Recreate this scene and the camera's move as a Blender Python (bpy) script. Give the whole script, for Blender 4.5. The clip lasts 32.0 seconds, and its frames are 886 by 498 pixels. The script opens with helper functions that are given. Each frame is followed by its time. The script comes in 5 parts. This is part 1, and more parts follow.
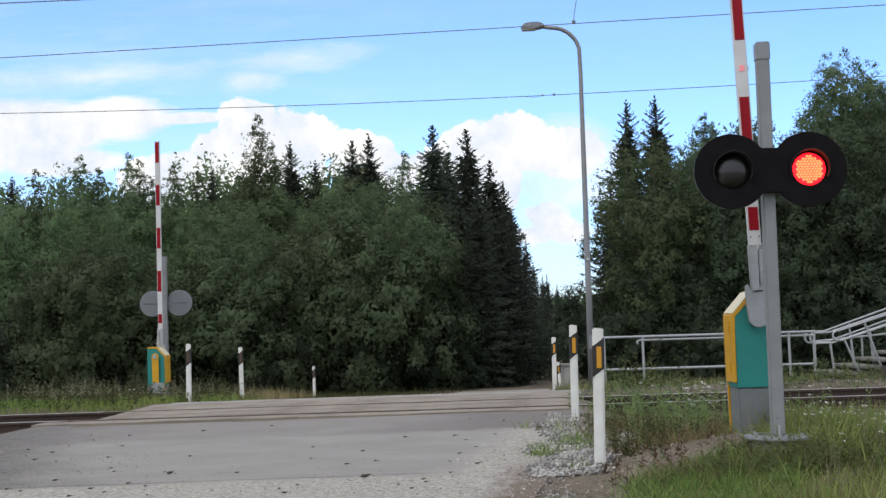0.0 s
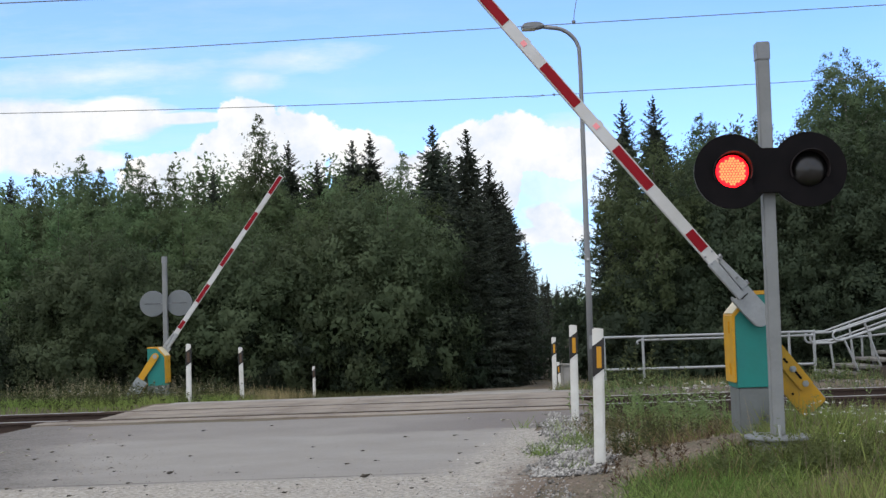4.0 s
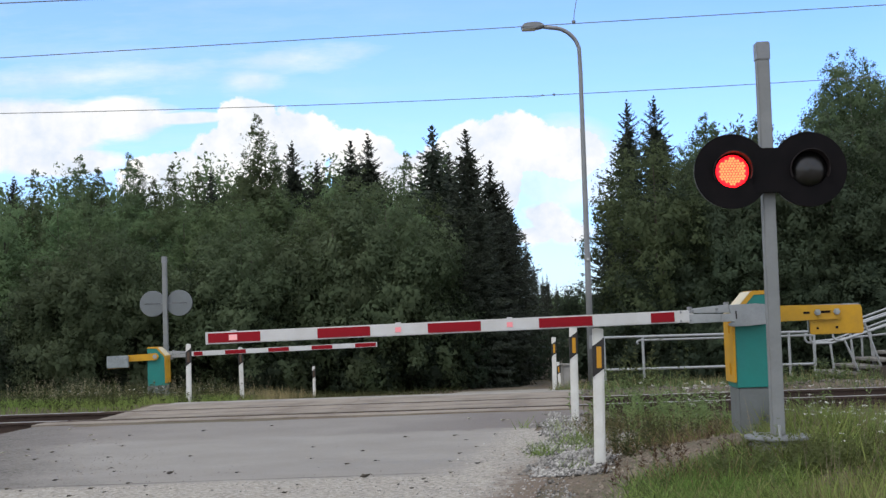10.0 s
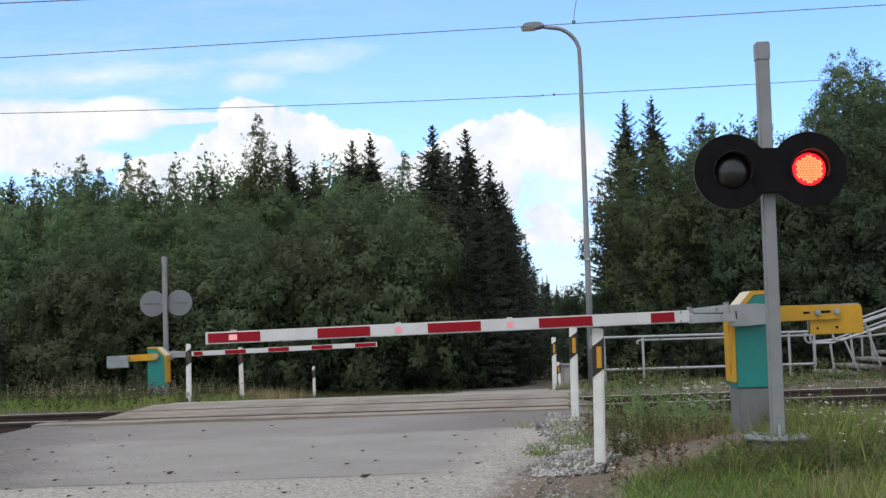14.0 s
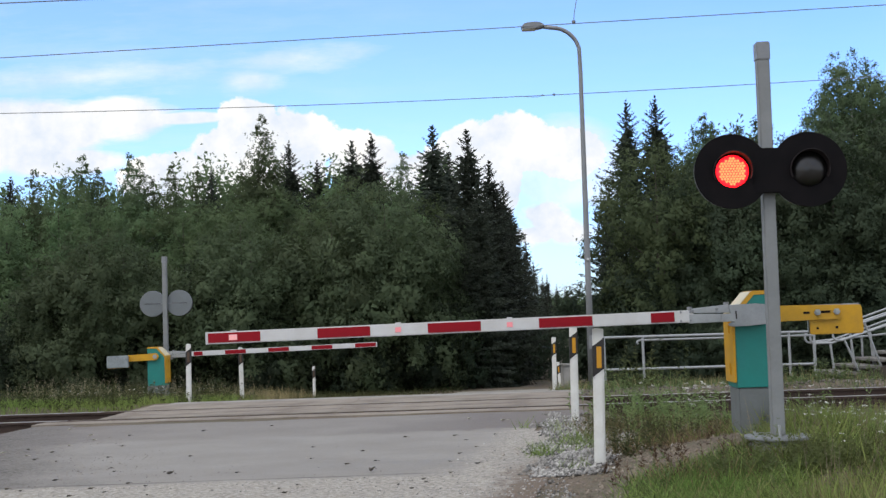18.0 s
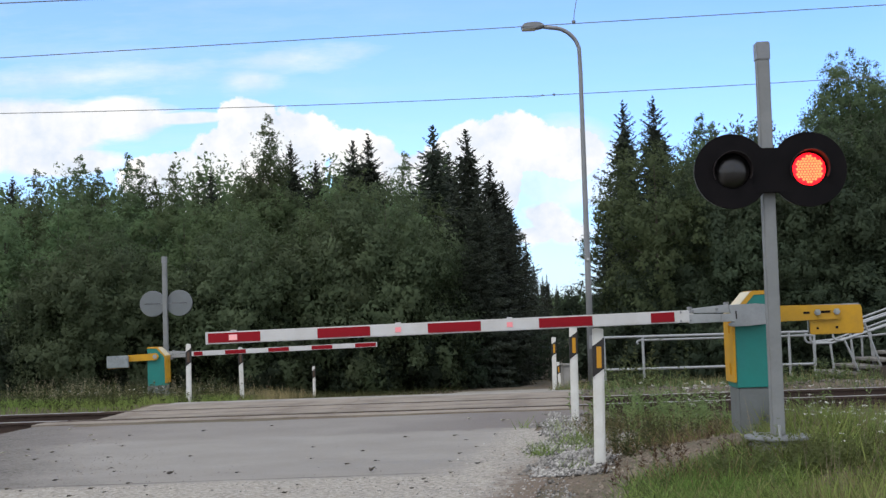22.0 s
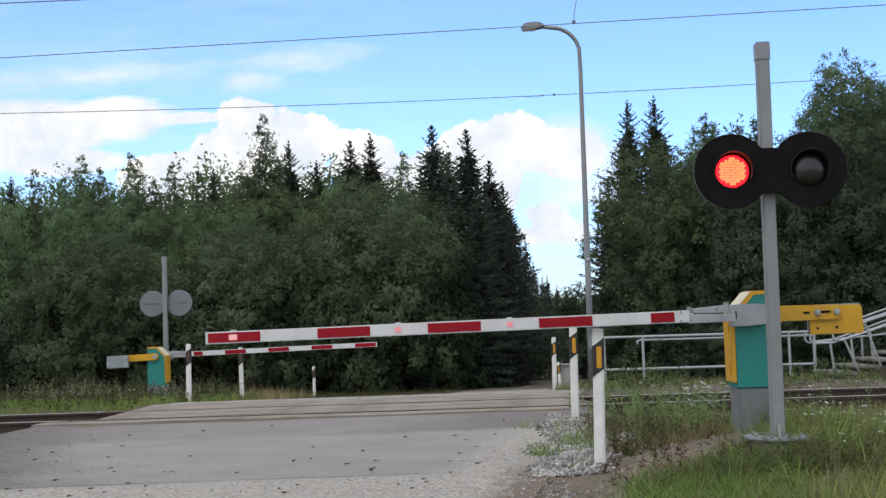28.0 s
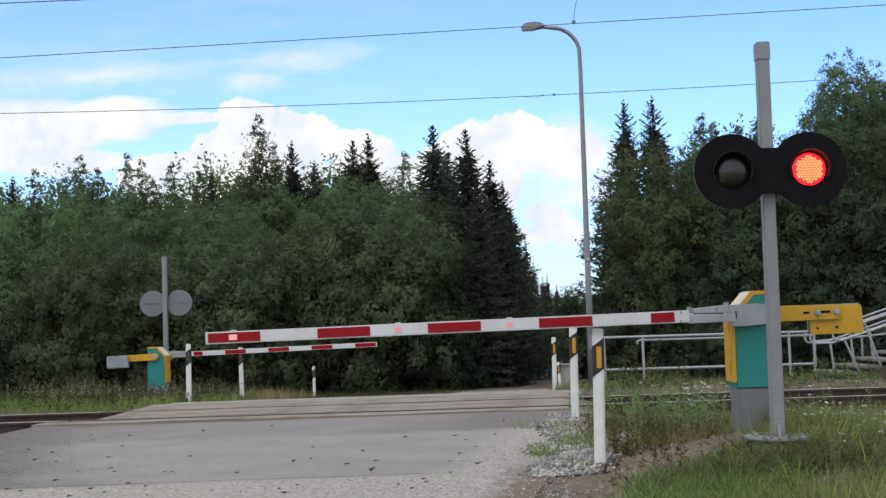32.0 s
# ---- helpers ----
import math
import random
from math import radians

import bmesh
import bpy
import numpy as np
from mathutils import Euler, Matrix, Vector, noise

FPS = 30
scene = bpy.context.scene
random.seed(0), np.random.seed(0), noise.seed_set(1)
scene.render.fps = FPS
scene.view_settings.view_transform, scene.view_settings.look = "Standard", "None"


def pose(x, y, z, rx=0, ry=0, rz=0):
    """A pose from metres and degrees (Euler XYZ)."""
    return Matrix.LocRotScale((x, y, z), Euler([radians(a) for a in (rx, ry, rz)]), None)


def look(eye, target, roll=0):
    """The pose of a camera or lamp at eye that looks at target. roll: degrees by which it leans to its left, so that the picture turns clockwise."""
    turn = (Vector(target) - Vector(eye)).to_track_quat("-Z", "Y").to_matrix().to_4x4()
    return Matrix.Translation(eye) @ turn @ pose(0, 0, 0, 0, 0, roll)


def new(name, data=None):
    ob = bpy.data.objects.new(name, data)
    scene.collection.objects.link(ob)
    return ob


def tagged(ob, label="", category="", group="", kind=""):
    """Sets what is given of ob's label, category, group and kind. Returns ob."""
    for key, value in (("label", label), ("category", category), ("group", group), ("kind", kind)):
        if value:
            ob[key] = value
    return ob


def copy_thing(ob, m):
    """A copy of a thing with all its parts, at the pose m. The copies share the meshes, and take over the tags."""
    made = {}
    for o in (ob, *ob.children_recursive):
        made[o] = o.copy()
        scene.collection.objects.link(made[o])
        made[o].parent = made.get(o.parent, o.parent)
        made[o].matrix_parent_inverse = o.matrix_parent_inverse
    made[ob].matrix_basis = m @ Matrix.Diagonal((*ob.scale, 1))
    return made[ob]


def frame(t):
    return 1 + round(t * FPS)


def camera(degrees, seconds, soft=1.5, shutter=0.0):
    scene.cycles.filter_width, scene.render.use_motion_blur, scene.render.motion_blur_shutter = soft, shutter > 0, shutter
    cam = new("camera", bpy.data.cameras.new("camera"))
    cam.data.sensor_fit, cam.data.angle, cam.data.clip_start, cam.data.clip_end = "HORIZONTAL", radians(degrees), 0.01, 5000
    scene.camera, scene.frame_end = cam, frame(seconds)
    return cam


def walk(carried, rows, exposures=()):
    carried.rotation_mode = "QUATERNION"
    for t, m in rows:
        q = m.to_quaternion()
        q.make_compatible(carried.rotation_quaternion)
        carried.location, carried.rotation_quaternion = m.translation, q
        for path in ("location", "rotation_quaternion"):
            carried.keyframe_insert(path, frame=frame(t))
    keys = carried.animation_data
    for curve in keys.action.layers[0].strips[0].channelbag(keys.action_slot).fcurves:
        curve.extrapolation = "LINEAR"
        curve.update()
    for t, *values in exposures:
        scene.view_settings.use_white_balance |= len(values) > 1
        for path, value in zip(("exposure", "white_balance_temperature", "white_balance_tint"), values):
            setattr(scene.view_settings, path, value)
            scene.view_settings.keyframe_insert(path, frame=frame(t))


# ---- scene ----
# camera: stands still beside the road, before the crossing
cam = camera(42.8, 32.0, soft=1.42, shutter=0.0)
EYE = (0.0, 0.0, 1.27)
PITCH, ROLL = 3.658, -2.0
CAM_POSE = look(EYE, (0.0, 100.0, 1.27 + 100.0 * math.tan(radians(PITCH))), ROLL)
walk(cam, [(0.0, CAM_POSE), (32.0, CAM_POSE)], [(0.0, 0.0), (32.0, 0.0)])

# ---- world and sun ----
SUN_EL, SUN_AZ = 56.0, 218.0     # degrees; azimuth clockwise from +y


def make_world():
    w = bpy.data.worlds.new("sky")
    scene.world = w
    w.use_nodes = True
    nt = w.node_tree
    nt.nodes.clear()
    N, L = nt.nodes.new, nt.links.new
    out = N("ShaderNodeOutputWorld")
    bg = N("ShaderNodeBackground")
    sky = N("ShaderNodeTexSky")
    sky.sky_type, sky.sun_disc = "NISHITA", False
    sky.sun_elevation, sky.sun_rotation = radians(SUN_EL), radians(SUN_AZ)
    sky.air_density, sky.dust_density, sky.ozone_density = 1.0, 0.6, 1.5

    def mth(op, a, b=None, c=None, clamp=False):
        n = N("ShaderNodeMath")
        n.operation, n.use_clamp = op, clamp
        for k, v in enumerate((a, b, c)):
            if v is None:
                continue
            if isinstance(v, (int, float)):
                n.inputs[k].default_value = v
            else:
                L(v, n.inputs[k])
        return n.outputs[0]

    tc = N("ShaderNodeTexCoord")
    sep = N("ShaderNodeSeparateXYZ")
    L(tc.outputs["Generated"], sep.inputs[0])
    ay = mth("MAXIMUM", mth("ABSOLUTE", sep.outputs[1]), 0.08)
    pu, pe = mth("DIVIDE", sep.outputs[0], ay), mth("DIVIDE", sep.outputs[2], ay)
    comb = N("ShaderNodeCombineXYZ")
    L(pu, comb.inputs[0])
    L(pe, comb.inputs[1])
    p = comb.outputs[0]

    def fbm(scale, detail, rough, sx=1.0, sy=1.0):
        mp = N("ShaderNodeMapping")
        mp.inputs["Scale"].default_value = (sx, sy, 1)
        L(p, mp.inputs[0])
        n = N("ShaderNodeTexNoise")
        n.inputs["Scale"].default_value = scale
        n.inputs["Detail"].default_value = detail
        n.inputs["Roughness"].default_value = rough
        L(mp.outputs[0], n.inputs[0])
        return n.outputs[0]

    def blob(u0, e0, a, b):
        s = N("ShaderNodeVectorMath")
        s.operation = "SUBTRACT"
        L(p, s.inputs[0])
        s.inputs[1].default_value = (u0, e0, 0)
        m = N("ShaderNodeVectorMath")
        m.operation = "MULTIPLY"
        L(s.outputs[0], m.inputs[0])
        m.inputs[1].default_value = (1 / a, 1 / b, 0)
        ln = N("ShaderNodeVectorMath")
        ln.operation = "LENGTH"
        L(m.outputs[0], ln.inputs[0])
        return mth("SUBTRACT", 1.0, ln.outputs[1])

    # heaped cumulus over the wood, flat layers and wisps beside it: centre, half width, half height in tangents of azimuth and elevation
    HEAPS = [(-0.170, 0.181, 0.031, 0.025), (-0.130, 0.162, 0.043, 0.036), (-0.188, 0.154, 0.033, 0.033), (-0.156, 0.135, 0.060, 0.045), (-0.070, 0.147, 0.035, 0.029), (-0.241, 0.126, 0.043, 0.037), (-0.040, 0.126, 0.040, 0.030), (0.026, 0.148, 0.031, 0.030), (0.067, 0.154, 0.048, 0.030), (-0.010, 0.128, 0.035, 0.026), (0.045, 0.123, 0.033, 0.035), (0.112, 0.145, 0.040, 0.026)]
    PUFFS = [(0.092, 0.090, 0.024, 0.019), (0.110, 0.076, 0.030, 0.013), (0.083, 0.074, 0.024, 0.011)]
    LAYERS = [(-0.372, 0.181, 0.095, 0.033), (-0.296, 0.190, 0.065, 0.022), (-0.225, 0.189, 0.060, 0.006), (-0.422, 0.165, 0.075, 0.028), (-0.337, 0.152, 0.070, 0.016)]
    THIN = [(0.117, 0.147, 0.050, 0.033), (0.141, 0.130, 0.040, 0.035), (0.100, 0.122, 0.045, 0.030)]
    WISPS = [(-0.167, 0.222, 0.034, 0.014), (-0.135, 0.238, 0.085, 0.014), (-0.325, 0.228, 0.150, 0.018)]

    def most(rows):
        h = blob(*rows[0])
        for r in rows[1:]:
            h = mth("MAXIMUM", h, blob(*r))
        return h

    bump = mth("SUBTRACT", mth("MULTIPLY_ADD", mth("SUBTRACT", fbm(85, 6, 0.6), 0.5), 0.45, fbm(30, 8, 0.56)), 0.5)
    soft = mth("SUBTRACT", fbm(14, 7, 0.6, 0.7, 2.2), 0.5)
    front = mth("GREATER_THAN", sep.outputs[1], 0.0)
    heap_mask = mth("MULTIPLY_ADD", mth("MULTIPLY_ADD", bump, 1.0, most(HEAPS)), 10.0, 0.0, True)
    puff_mask = mth("MULTIPLY_ADD", mth("MULTIPLY_ADD", bump, 1.1, most(PUFFS)), 3.0, 0.0, True)
    layer_mask = mth("MULTIPLY_ADD", mth("MULTIPLY_ADD", soft, 1.2, most(LAYERS)), 3.2, 0.0, True)
    streak = mth("SUBTRACT", fbm(11, 9, 0.66, 0.8, 3.4), 0.5)
    wisp_mask = mth("MULTIPLY", mth("MULTIPLY_ADD", mth("MULTIPLY_ADD", streak, 3.0, most(WISPS)), 0.75, 0.10, True), 0.62)
    thin_mask = mth("MULTIPLY", mth("MULTIPLY_ADD", mth("MULTIPLY_ADD", soft, 0.8, most(THIN)), 2.6, 0.1, True), 0.55)
    heap_mask = mth("MULTIPLY", front, mth("MAXIMUM", mth("MAXIMUM", mth("MAXIMUM", heap_mask, thin_mask), puff_mask), mth("MAXIMUM", layer_mask, wisp_mask)))
    # cloud cover elsewhere, and thin high veils
    away = mth("MULTIPLY_ADD", mth("ABSOLUTE", mth("ADD", pu, 0.0)), 8.0, -3.2, True)
    back = mth("LESS_THAN", sep.outputs[1], 0.0)
    high = mth("MULTIPLY_ADD", pe, 3.2, -1.2, True)
    cov = mth("MULTIPLY_ADD", fbm(2.2, 6, 0.58, 1.0, 1.4), 5.0, -1.55, True)
    other = mth("MULTIPLY", cov, mth("MAXIMUM", mth("MAXIMUM", away, back), high))
    veil = mth("MULTIPLY_ADD", fbm(5.0, 8, 0.68, 0.8, 4.5), 3.2, -1.45, True)
    veil = mth("MULTIPLY", veil, 0.3)
    left = mth("MULTIPLY_ADD", pu, -2.6, 0.25, True)
    veil = mth("MULTIPLY", veil, mth("MAXIMUM", left, 0.18))
    mask = mth("MAXIMUM", mth("MAXIMUM", heap_mask, veil), other, None, True)
    mask = mth("MULTIPLY", mask, mth("MULTIPLY_ADD", sep.outputs[2], 40.0, 0.4, True))
    # white tops, faintly grey hollows
    shade = N("ShaderNodeMapRange")
    L(fbm(15, 5, 0.6), shade.inputs[0])
    shade.inputs[1].default_value, shade.inputs[2].default_value = 0.33, 0.62
    cr = N("ShaderNodeMix")
    cr.data_type = "RGBA"
    L(shade.outputs[0], cr.inputs[0])
    cr.inputs[6].default_value = (5.7, 6.4, 7.5, 1)
    cr.inputs[7].default_value = (8.6, 8.4, 8.1, 1)
    mix = N("ShaderNodeMix")
    mix.data_type = "RGBA"
    L(mask, mix.inputs[0])
    skyc = N("ShaderNodeMix")
    skyc.data_type, skyc.blend_type = "RGBA", "MULTIPLY"
    skyc.inputs[0].default_value = 1.0
    L(sky.outputs[0], skyc.inputs[6])
    tint = N("ShaderNodeMix")
    tint.data_type = "RGBA"
    L(mth("MULTIPLY_ADD", pe, 9.0, -0.25, True), tint.inputs[0])
    tint.inputs[6].default_value = (1.12, 1.34, 1.85, 1)
    tint.inputs[7].default_value = (1.41, 1.70, 2.18, 1)
    L(tint.outputs[2], skyc.inputs[7])
    clear = N("ShaderNodeMix")          # clearer, deeper air away from the bank of cloud
    clear.data_type, clear.blend_type = "RGBA", "MULTIPLY"
    L(mth("MULTIPLY_ADD", pu, 2.4, 0.15, True), clear.inputs[0])
    L(skyc.outputs[2], clear.inputs[6])
    clear.inputs[7].default_value = (0.86, 0.92, 1.0, 1)
    L(clear.outputs[2], mix.inputs[6])
    L(cr.outputs[2], mix.inputs[7])
    L(mix.outputs[2], bg.inputs[0])
    bg.inputs[1].default_value = 0.13
    L(bg.outputs[0], out.inputs[0])


make_world()
sun = new("sun", bpy.data.lights.new("sun", "SUN"))
sun.data.energy, sun.data.angle, sun.data.color = 1.3, radians(24), (1.0, 0.95, 0.88)
_a, _e = radians(SUN_AZ), radians(SUN_EL)
sun.matrix_world = look((math.sin(_a) * math.cos(_e) * 50, math.cos(_a) * math.cos(_e) * 50, math.sin(_e) * 50), (0, 0, 0))


# ---- materials ----
def material(name, base, rough=0.7, metal=0.0, vary=0.25, scale=3.0, fine=60.0, bump=0.15, second=None, rnd=0.0, glow=None,
             coat=0.0, spec=0.5, island=0.0, dist=0.01):
    """Base colour with a broad and a fine variation, stains towards `second`, and a fine relief."""
    m = bpy.data.materials.new(name)
    m.use_nodes = True
    nt = m.node_tree
    N, L = nt.nodes.new, nt.links.new
    b = nt.nodes["Principled BSDF"]
    b.inputs["Roughness"].default_value = rough
    b.inputs["Metallic"].default_value = metal
    b.inputs["Coat Weight"].default_value = coat
    b.inputs["Specular IOR Level"].default_value = spec
    tc = N("ShaderNodeTexCoord")

    def noise_node(s, d, r=0.6):
        n = N("ShaderNodeTexNoise")
        n.inputs["Scale"].default_value, n.inputs["Detail"].default_value, n.inputs["Roughness"].default_value = s, d, r
        L(tc.outputs["Object"], n.inputs[0])
        return n.outputs[0]

    broad, grain = noise_node(scale, 6), noise_node(fine, 4)
    mix = N("ShaderNodeMix")
    mix.data_type = "RGBA"
    mp = N("ShaderNodeMapRange")
    mp.inputs[1].default_value, mp.inputs[2].default_value = 0.38, 0.68
    L(broad, mp.inputs[0])
    L(mp.outputs[0], mix.inputs[0])
    sec = second or tuple(c * (1 - vary) for c in base)
    mix.inputs[6].default_value = (*base, 1)
    mix.inputs[7].default_value = (*sec, 1)
    hs = N("ShaderNodeHueSaturation")
    L(mix.outputs[2], hs.inputs["Color"])
    val = N("ShaderNodeMath")
    val.operation = "MULTIPLY_ADD"
    L(grain, val.inputs[0])
    val.inputs[1].default_value, val.inputs[2].default_value = vary * 1.6, 1 - vary * 0.8
    last = val.outputs[0]
    for amount, node, key in ((rnd, "ShaderNodeObjectInfo", "Random"), (island, "ShaderNodeNewGeometry", "Random Per Island")):
        if amount:
            o = N(node)
            r = N("ShaderNodeMath")
            r.operation = "MULTIPLY_ADD"
            L(o.outputs[key], r.inputs[0])
            r.inputs[1].default_value, r.inputs[2].default_value = amount, 1 - amount / 2
            mm = N("ShaderNodeMath")
            mm.operation = "MULTIPLY"
            L(last, mm.inputs[0])
            L(r.outputs[0], mm.inputs[1])
            last = mm.outputs[0]
    L(last, hs.inputs["Value"])
    L(hs.outputs[0], b.inputs["Base Color"])
    if bump:
        bp = N("ShaderNodeBump")
        bp.inputs["Strength"].default_value = bump
        bp.inputs["Distance"].default_value = dist
        L(grain, bp.inputs["Height"])
        L(bp.outputs[0], b.inputs["Normal"])
    if glow:
        b.inputs["Emission Color"].default_value = (*glow[:3], 1)
        b.inputs["Emission Strength"].default_value = glow[3]
    return m


def leaf_material(name, base, tip, sheen=0.6, through_light=0.44, island=0.14):
    m = material(name, base, rough=sheen, vary=0.3, scale=0.45, fine=3.0, bump=0, second=tip, rnd=0.65, island=island, spec=0.12)
    nt = m.node_tree
    b = nt.nodes["Principled BSDF"]
    tr = nt.nodes.new("ShaderNodeBsdfTranslucent")
    mx = nt.nodes.new("ShaderNodeMixShader")
    mx.inputs[0].default_value = through_light
    src = b.inputs["Base Color"].links[0].from_socket
    hue = nt.nodes.new("ShaderNodeHueSaturation")
    info = nt.nodes.new("ShaderNodeObjectInfo")
    mr = nt.nodes.new("ShaderNodeMapRange")
    mr.inputs[3].default_value, mr.inputs[4].default_value = 0.478, 0.522
    nt.links.new(info.outputs["Random"], mr.inputs[0])
    nt.links.new(mr.outputs[0], hue.inputs["Hue"])
    nt.links.new(src, hue.inputs["Color"])
    src = hue.outputs[0]
    nt.links.new(src, b.inputs["Base Color"])
    nt.links.new(src, tr.inputs[0])
    nt.links.new(b.outputs[0], mx.inputs[1])
    nt.links.new(tr.outputs[0], mx.inputs[2])
    nt.links.new(mx.outputs[0], nt.nodes["Material Output"].inputs[0])
    return m


M_GROUND = material("soil_and_turf", (0.15, 0.115, 0.085), 0.95, vary=0.45, scale=1.4, fine=24, bump=1.0, second=(0.10, 0.09, 0.05), dist=0.03)
M_DUST = material("dusty_gravel_road", (0.30, 0.285, 0.25), 0.95, vary=0.28, scale=1.8, fine=28, bump=0.7, second=(0.22, 0.20, 0.175), dist=0.02)
M_PANEL = material("dusty_crossing_panel", (0.268, 0.23, 0.186), 0.88, vary=0.32, scale=1.6, fine=40, bump=0.4, second=(0.165, 0.132, 0.102), rnd=0.1)
M_RAILTOP = material("polished_rail_steel", (0.44, 0.42, 0.40), 0.5, 0.6, vary=0.12, scale=6, fine=90, bump=0.05)
M_DUSTYRAIL = material("dusty_rail_steel", (0.17, 0.145, 0.12), 0.8, 0.2, vary=0.25, scale=3, fine=60, bump=0.1)
M_GROOVE = material("groove_shade_and_rust", (0.085, 0.068, 0.055), 0.9, vary=0.35, scale=2, fine=40, bump=0.3, second=(0.14, 0.115, 0.09))
M_RUST = material("rusty_steel", (0.062, 0.042, 0.033), 0.85, 0.2, vary=0.35, scale=5, fine=70, bump=0.4, second=(0.05, 0.03, 0.022))
M_SLEEPER = material("tarred_timber", (0.07, 0.055, 0.045), 0.9, vary=0.3, scale=4, fine=40, bump=0.5, rnd=0.3)
M_STONE = material("ballast_stone", (0.33, 0.32, 0.30), 0.9, vary=0.2, scale=3, fine=30, bump=0.4, second=(0.17, 0.16, 0.145), island=1.5)
M_BEDSTONE = material("dirty_ballast_stone", (0.19, 0.17, 0.15), 0.9, vary=0.25, scale=3, fine=30, bump=0.4, second=(0.13, 0.11, 0.095), island=0.9)
M_CLOD = material("soil_clod", (0.15, 0.115, 0.085), 0.95, vary=0.3, scale=3, fine=30, bump=0.4, second=(0.22, 0.19, 0.15), island=0.9)
M_BALLAST = material("ballast_bed", (0.16, 0.14, 0.12), 0.95, vary=0.4, scale=6, fine=30, bump=0.8, second=(0.10, 0.085, 0.07), dist=0.03)
M_WHITE = material("white_plastic", (0.74, 0.74, 0.71), 0.5, vary=0.06, scale=4, fine=50, bump=0.04, second=(0.62, 0.61, 0.56))
M_BLACKBAND = material("black_band", (0.025, 0.022, 0.02), 0.6, vary=0.2, bump=0.05)
M_AMBER = material("amber_reflector", (0.62, 0.30, 0.01), 0.35, vary=0.1, scale=9, fine=140, bump=0.1, coat=0.4)
M_DULLREF = material("dull_reflector", (0.10, 0.055, 0.03), 0.5, vary=0.2, scale=9, fine=90, bump=0.1)
M_ARMWHITE = material("white_enamel", (0.60, 0.605, 0.60), 0.42, vary=0.06, scale=3, fine=60, bump=0.03, second=(0.53, 0.525, 0.51))
M_RED = material("red_reflective_sheet", (0.28, 0.004, 0.012), 0.5, vary=0.12, scale=4, fine=160, bump=0.05, second=(0.23, 0.004, 0.011), spec=0.2)
M_TEAL = material("teal_paint", (0.012, 0.215, 0.185), 0.5, vary=0.1, scale=3.5, fine=40, bump=0.06, second=(0.016, 0.185, 0.16))
M_YELLOW = material("yellow_paint", (0.62, 0.33, 0.008), 0.45, vary=0.1, scale=5, fine=50, bump=0.06, second=(0.50, 0.27, 0.02))
# pale cream for the highlight painted on the barrier cover's slope
M_SLOPELIGHT = material("cream_slope_highlight", (0.62, 0.55, 0.36), 0.55, vary=0.1, scale=5, fine=50, bump=0.06)
M_GREY = material("grey_paint", (0.235, 0.245, 0.245), 0.55, vary=0.1, scale=3, fine=50, bump=0.08, second=(0.19, 0.20, 0.20))
M_PEDESTAL = material("dull_grey_green_paint", (0.15, 0.165, 0.163), 0.6, vary=0.14, scale=3, fine=40, bump=0.08, second=(0.12, 0.13, 0.125))
M_GALV = material("galvanised_steel", (0.40, 0.415, 0.42), 0.48, 0.55, vary=0.14, scale=9, fine=60, bump=0.06)
M_LAMPGREY = material("weathered_lamp_steel", (0.25, 0.26, 0.27), 0.5, 0.35, vary=0.12, scale=4, fine=60, bump=0.06)
M_BLACK = material("matt_black_paint", (0.005, 0.0045, 0.0055), 0.85, vary=0.25, scale=6, fine=60, bump=0.06, second=(0.008, 0.0065, 0.0075), spec=0.15)
M_VISOR = material("dull_visor_paint", (0.022, 0.016, 0.017), 0.6, vary=0.2, scale=6, fine=60, bump=0.05, spec=0.3)
M_DARKGLASS = material("dark_lens_glass", (0.010, 0.009, 0.009), 0.42, vary=0.3, scale=9, fine=90, bump=0.08, coat=0.5, spec=0.4)
M_LED = material("lit_led", (0.5, 0.05, 0.03), 0.4, vary=0.05, bump=0, glow=(1.0, 0.21, 0.065, 2.6))
M_LEDBASE = material("lit_red_lens", (0.4, 0.02, 0.02), 0.35, vary=0.05, bump=0, glow=(1.0, 0.004, 0.012, 3.0))
M_PINK = material("lit_arm_lamp", (0.55, 0.34, 0.34), 0.3, vary=0.05, bump=0, glow=(1.0, 0.30, 0.32, 0.42))
M_PINKDIM = material("dim_arm_lamp", (0.50, 0.24, 0.25), 0.35, vary=0.05, bump=0, glow=(1.0, 0.20, 0.24, 0.36))
M_CONCRETE = material("weathered_concrete", (0.30, 0.29, 0.27), 0.92, vary=0.2, scale=3, fine=40, bump=0.4, second=(0.21, 0.205, 0.185))
M_WEIGHT = material("pale_cast_iron_paint", (0.30, 0.33, 0.335), 0.7, vary=0.18, scale=7, fine=50, bump=0.2, second=(0.22, 0.245, 0.25))
M_TIMBER = material("weathered_timber", (0.20, 0.19, 0.17), 0.9, vary=0.3, scale=4, fine=40, bump=0.4, second=(0.13, 0.12, 0.105), rnd=0.5)
M_WIRE = material("wire_metal", (0.20, 0.205, 0.215), 0.5, 0.3, vary=0.1, bump=0)
M_BARK = material("grey_bark", (0.10, 0.085, 0.07), 0.95, vary=0.35, scale=3, fine=20, bump=0.6, second=(0.06, 0.05, 0.042), dist=0.02)
M_BIRCHBARK = material("birch_bark", (0.50, 0.48, 0.44), 0.85, vary=0.3, scale=4, fine=14, bump=0.3, second=(0.12, 0.10, 0.09))
M_LEAF_A = leaf_material("aspen_leaf", (0.108, 0.160, 0.078), (0.150, 0.208, 0.098))
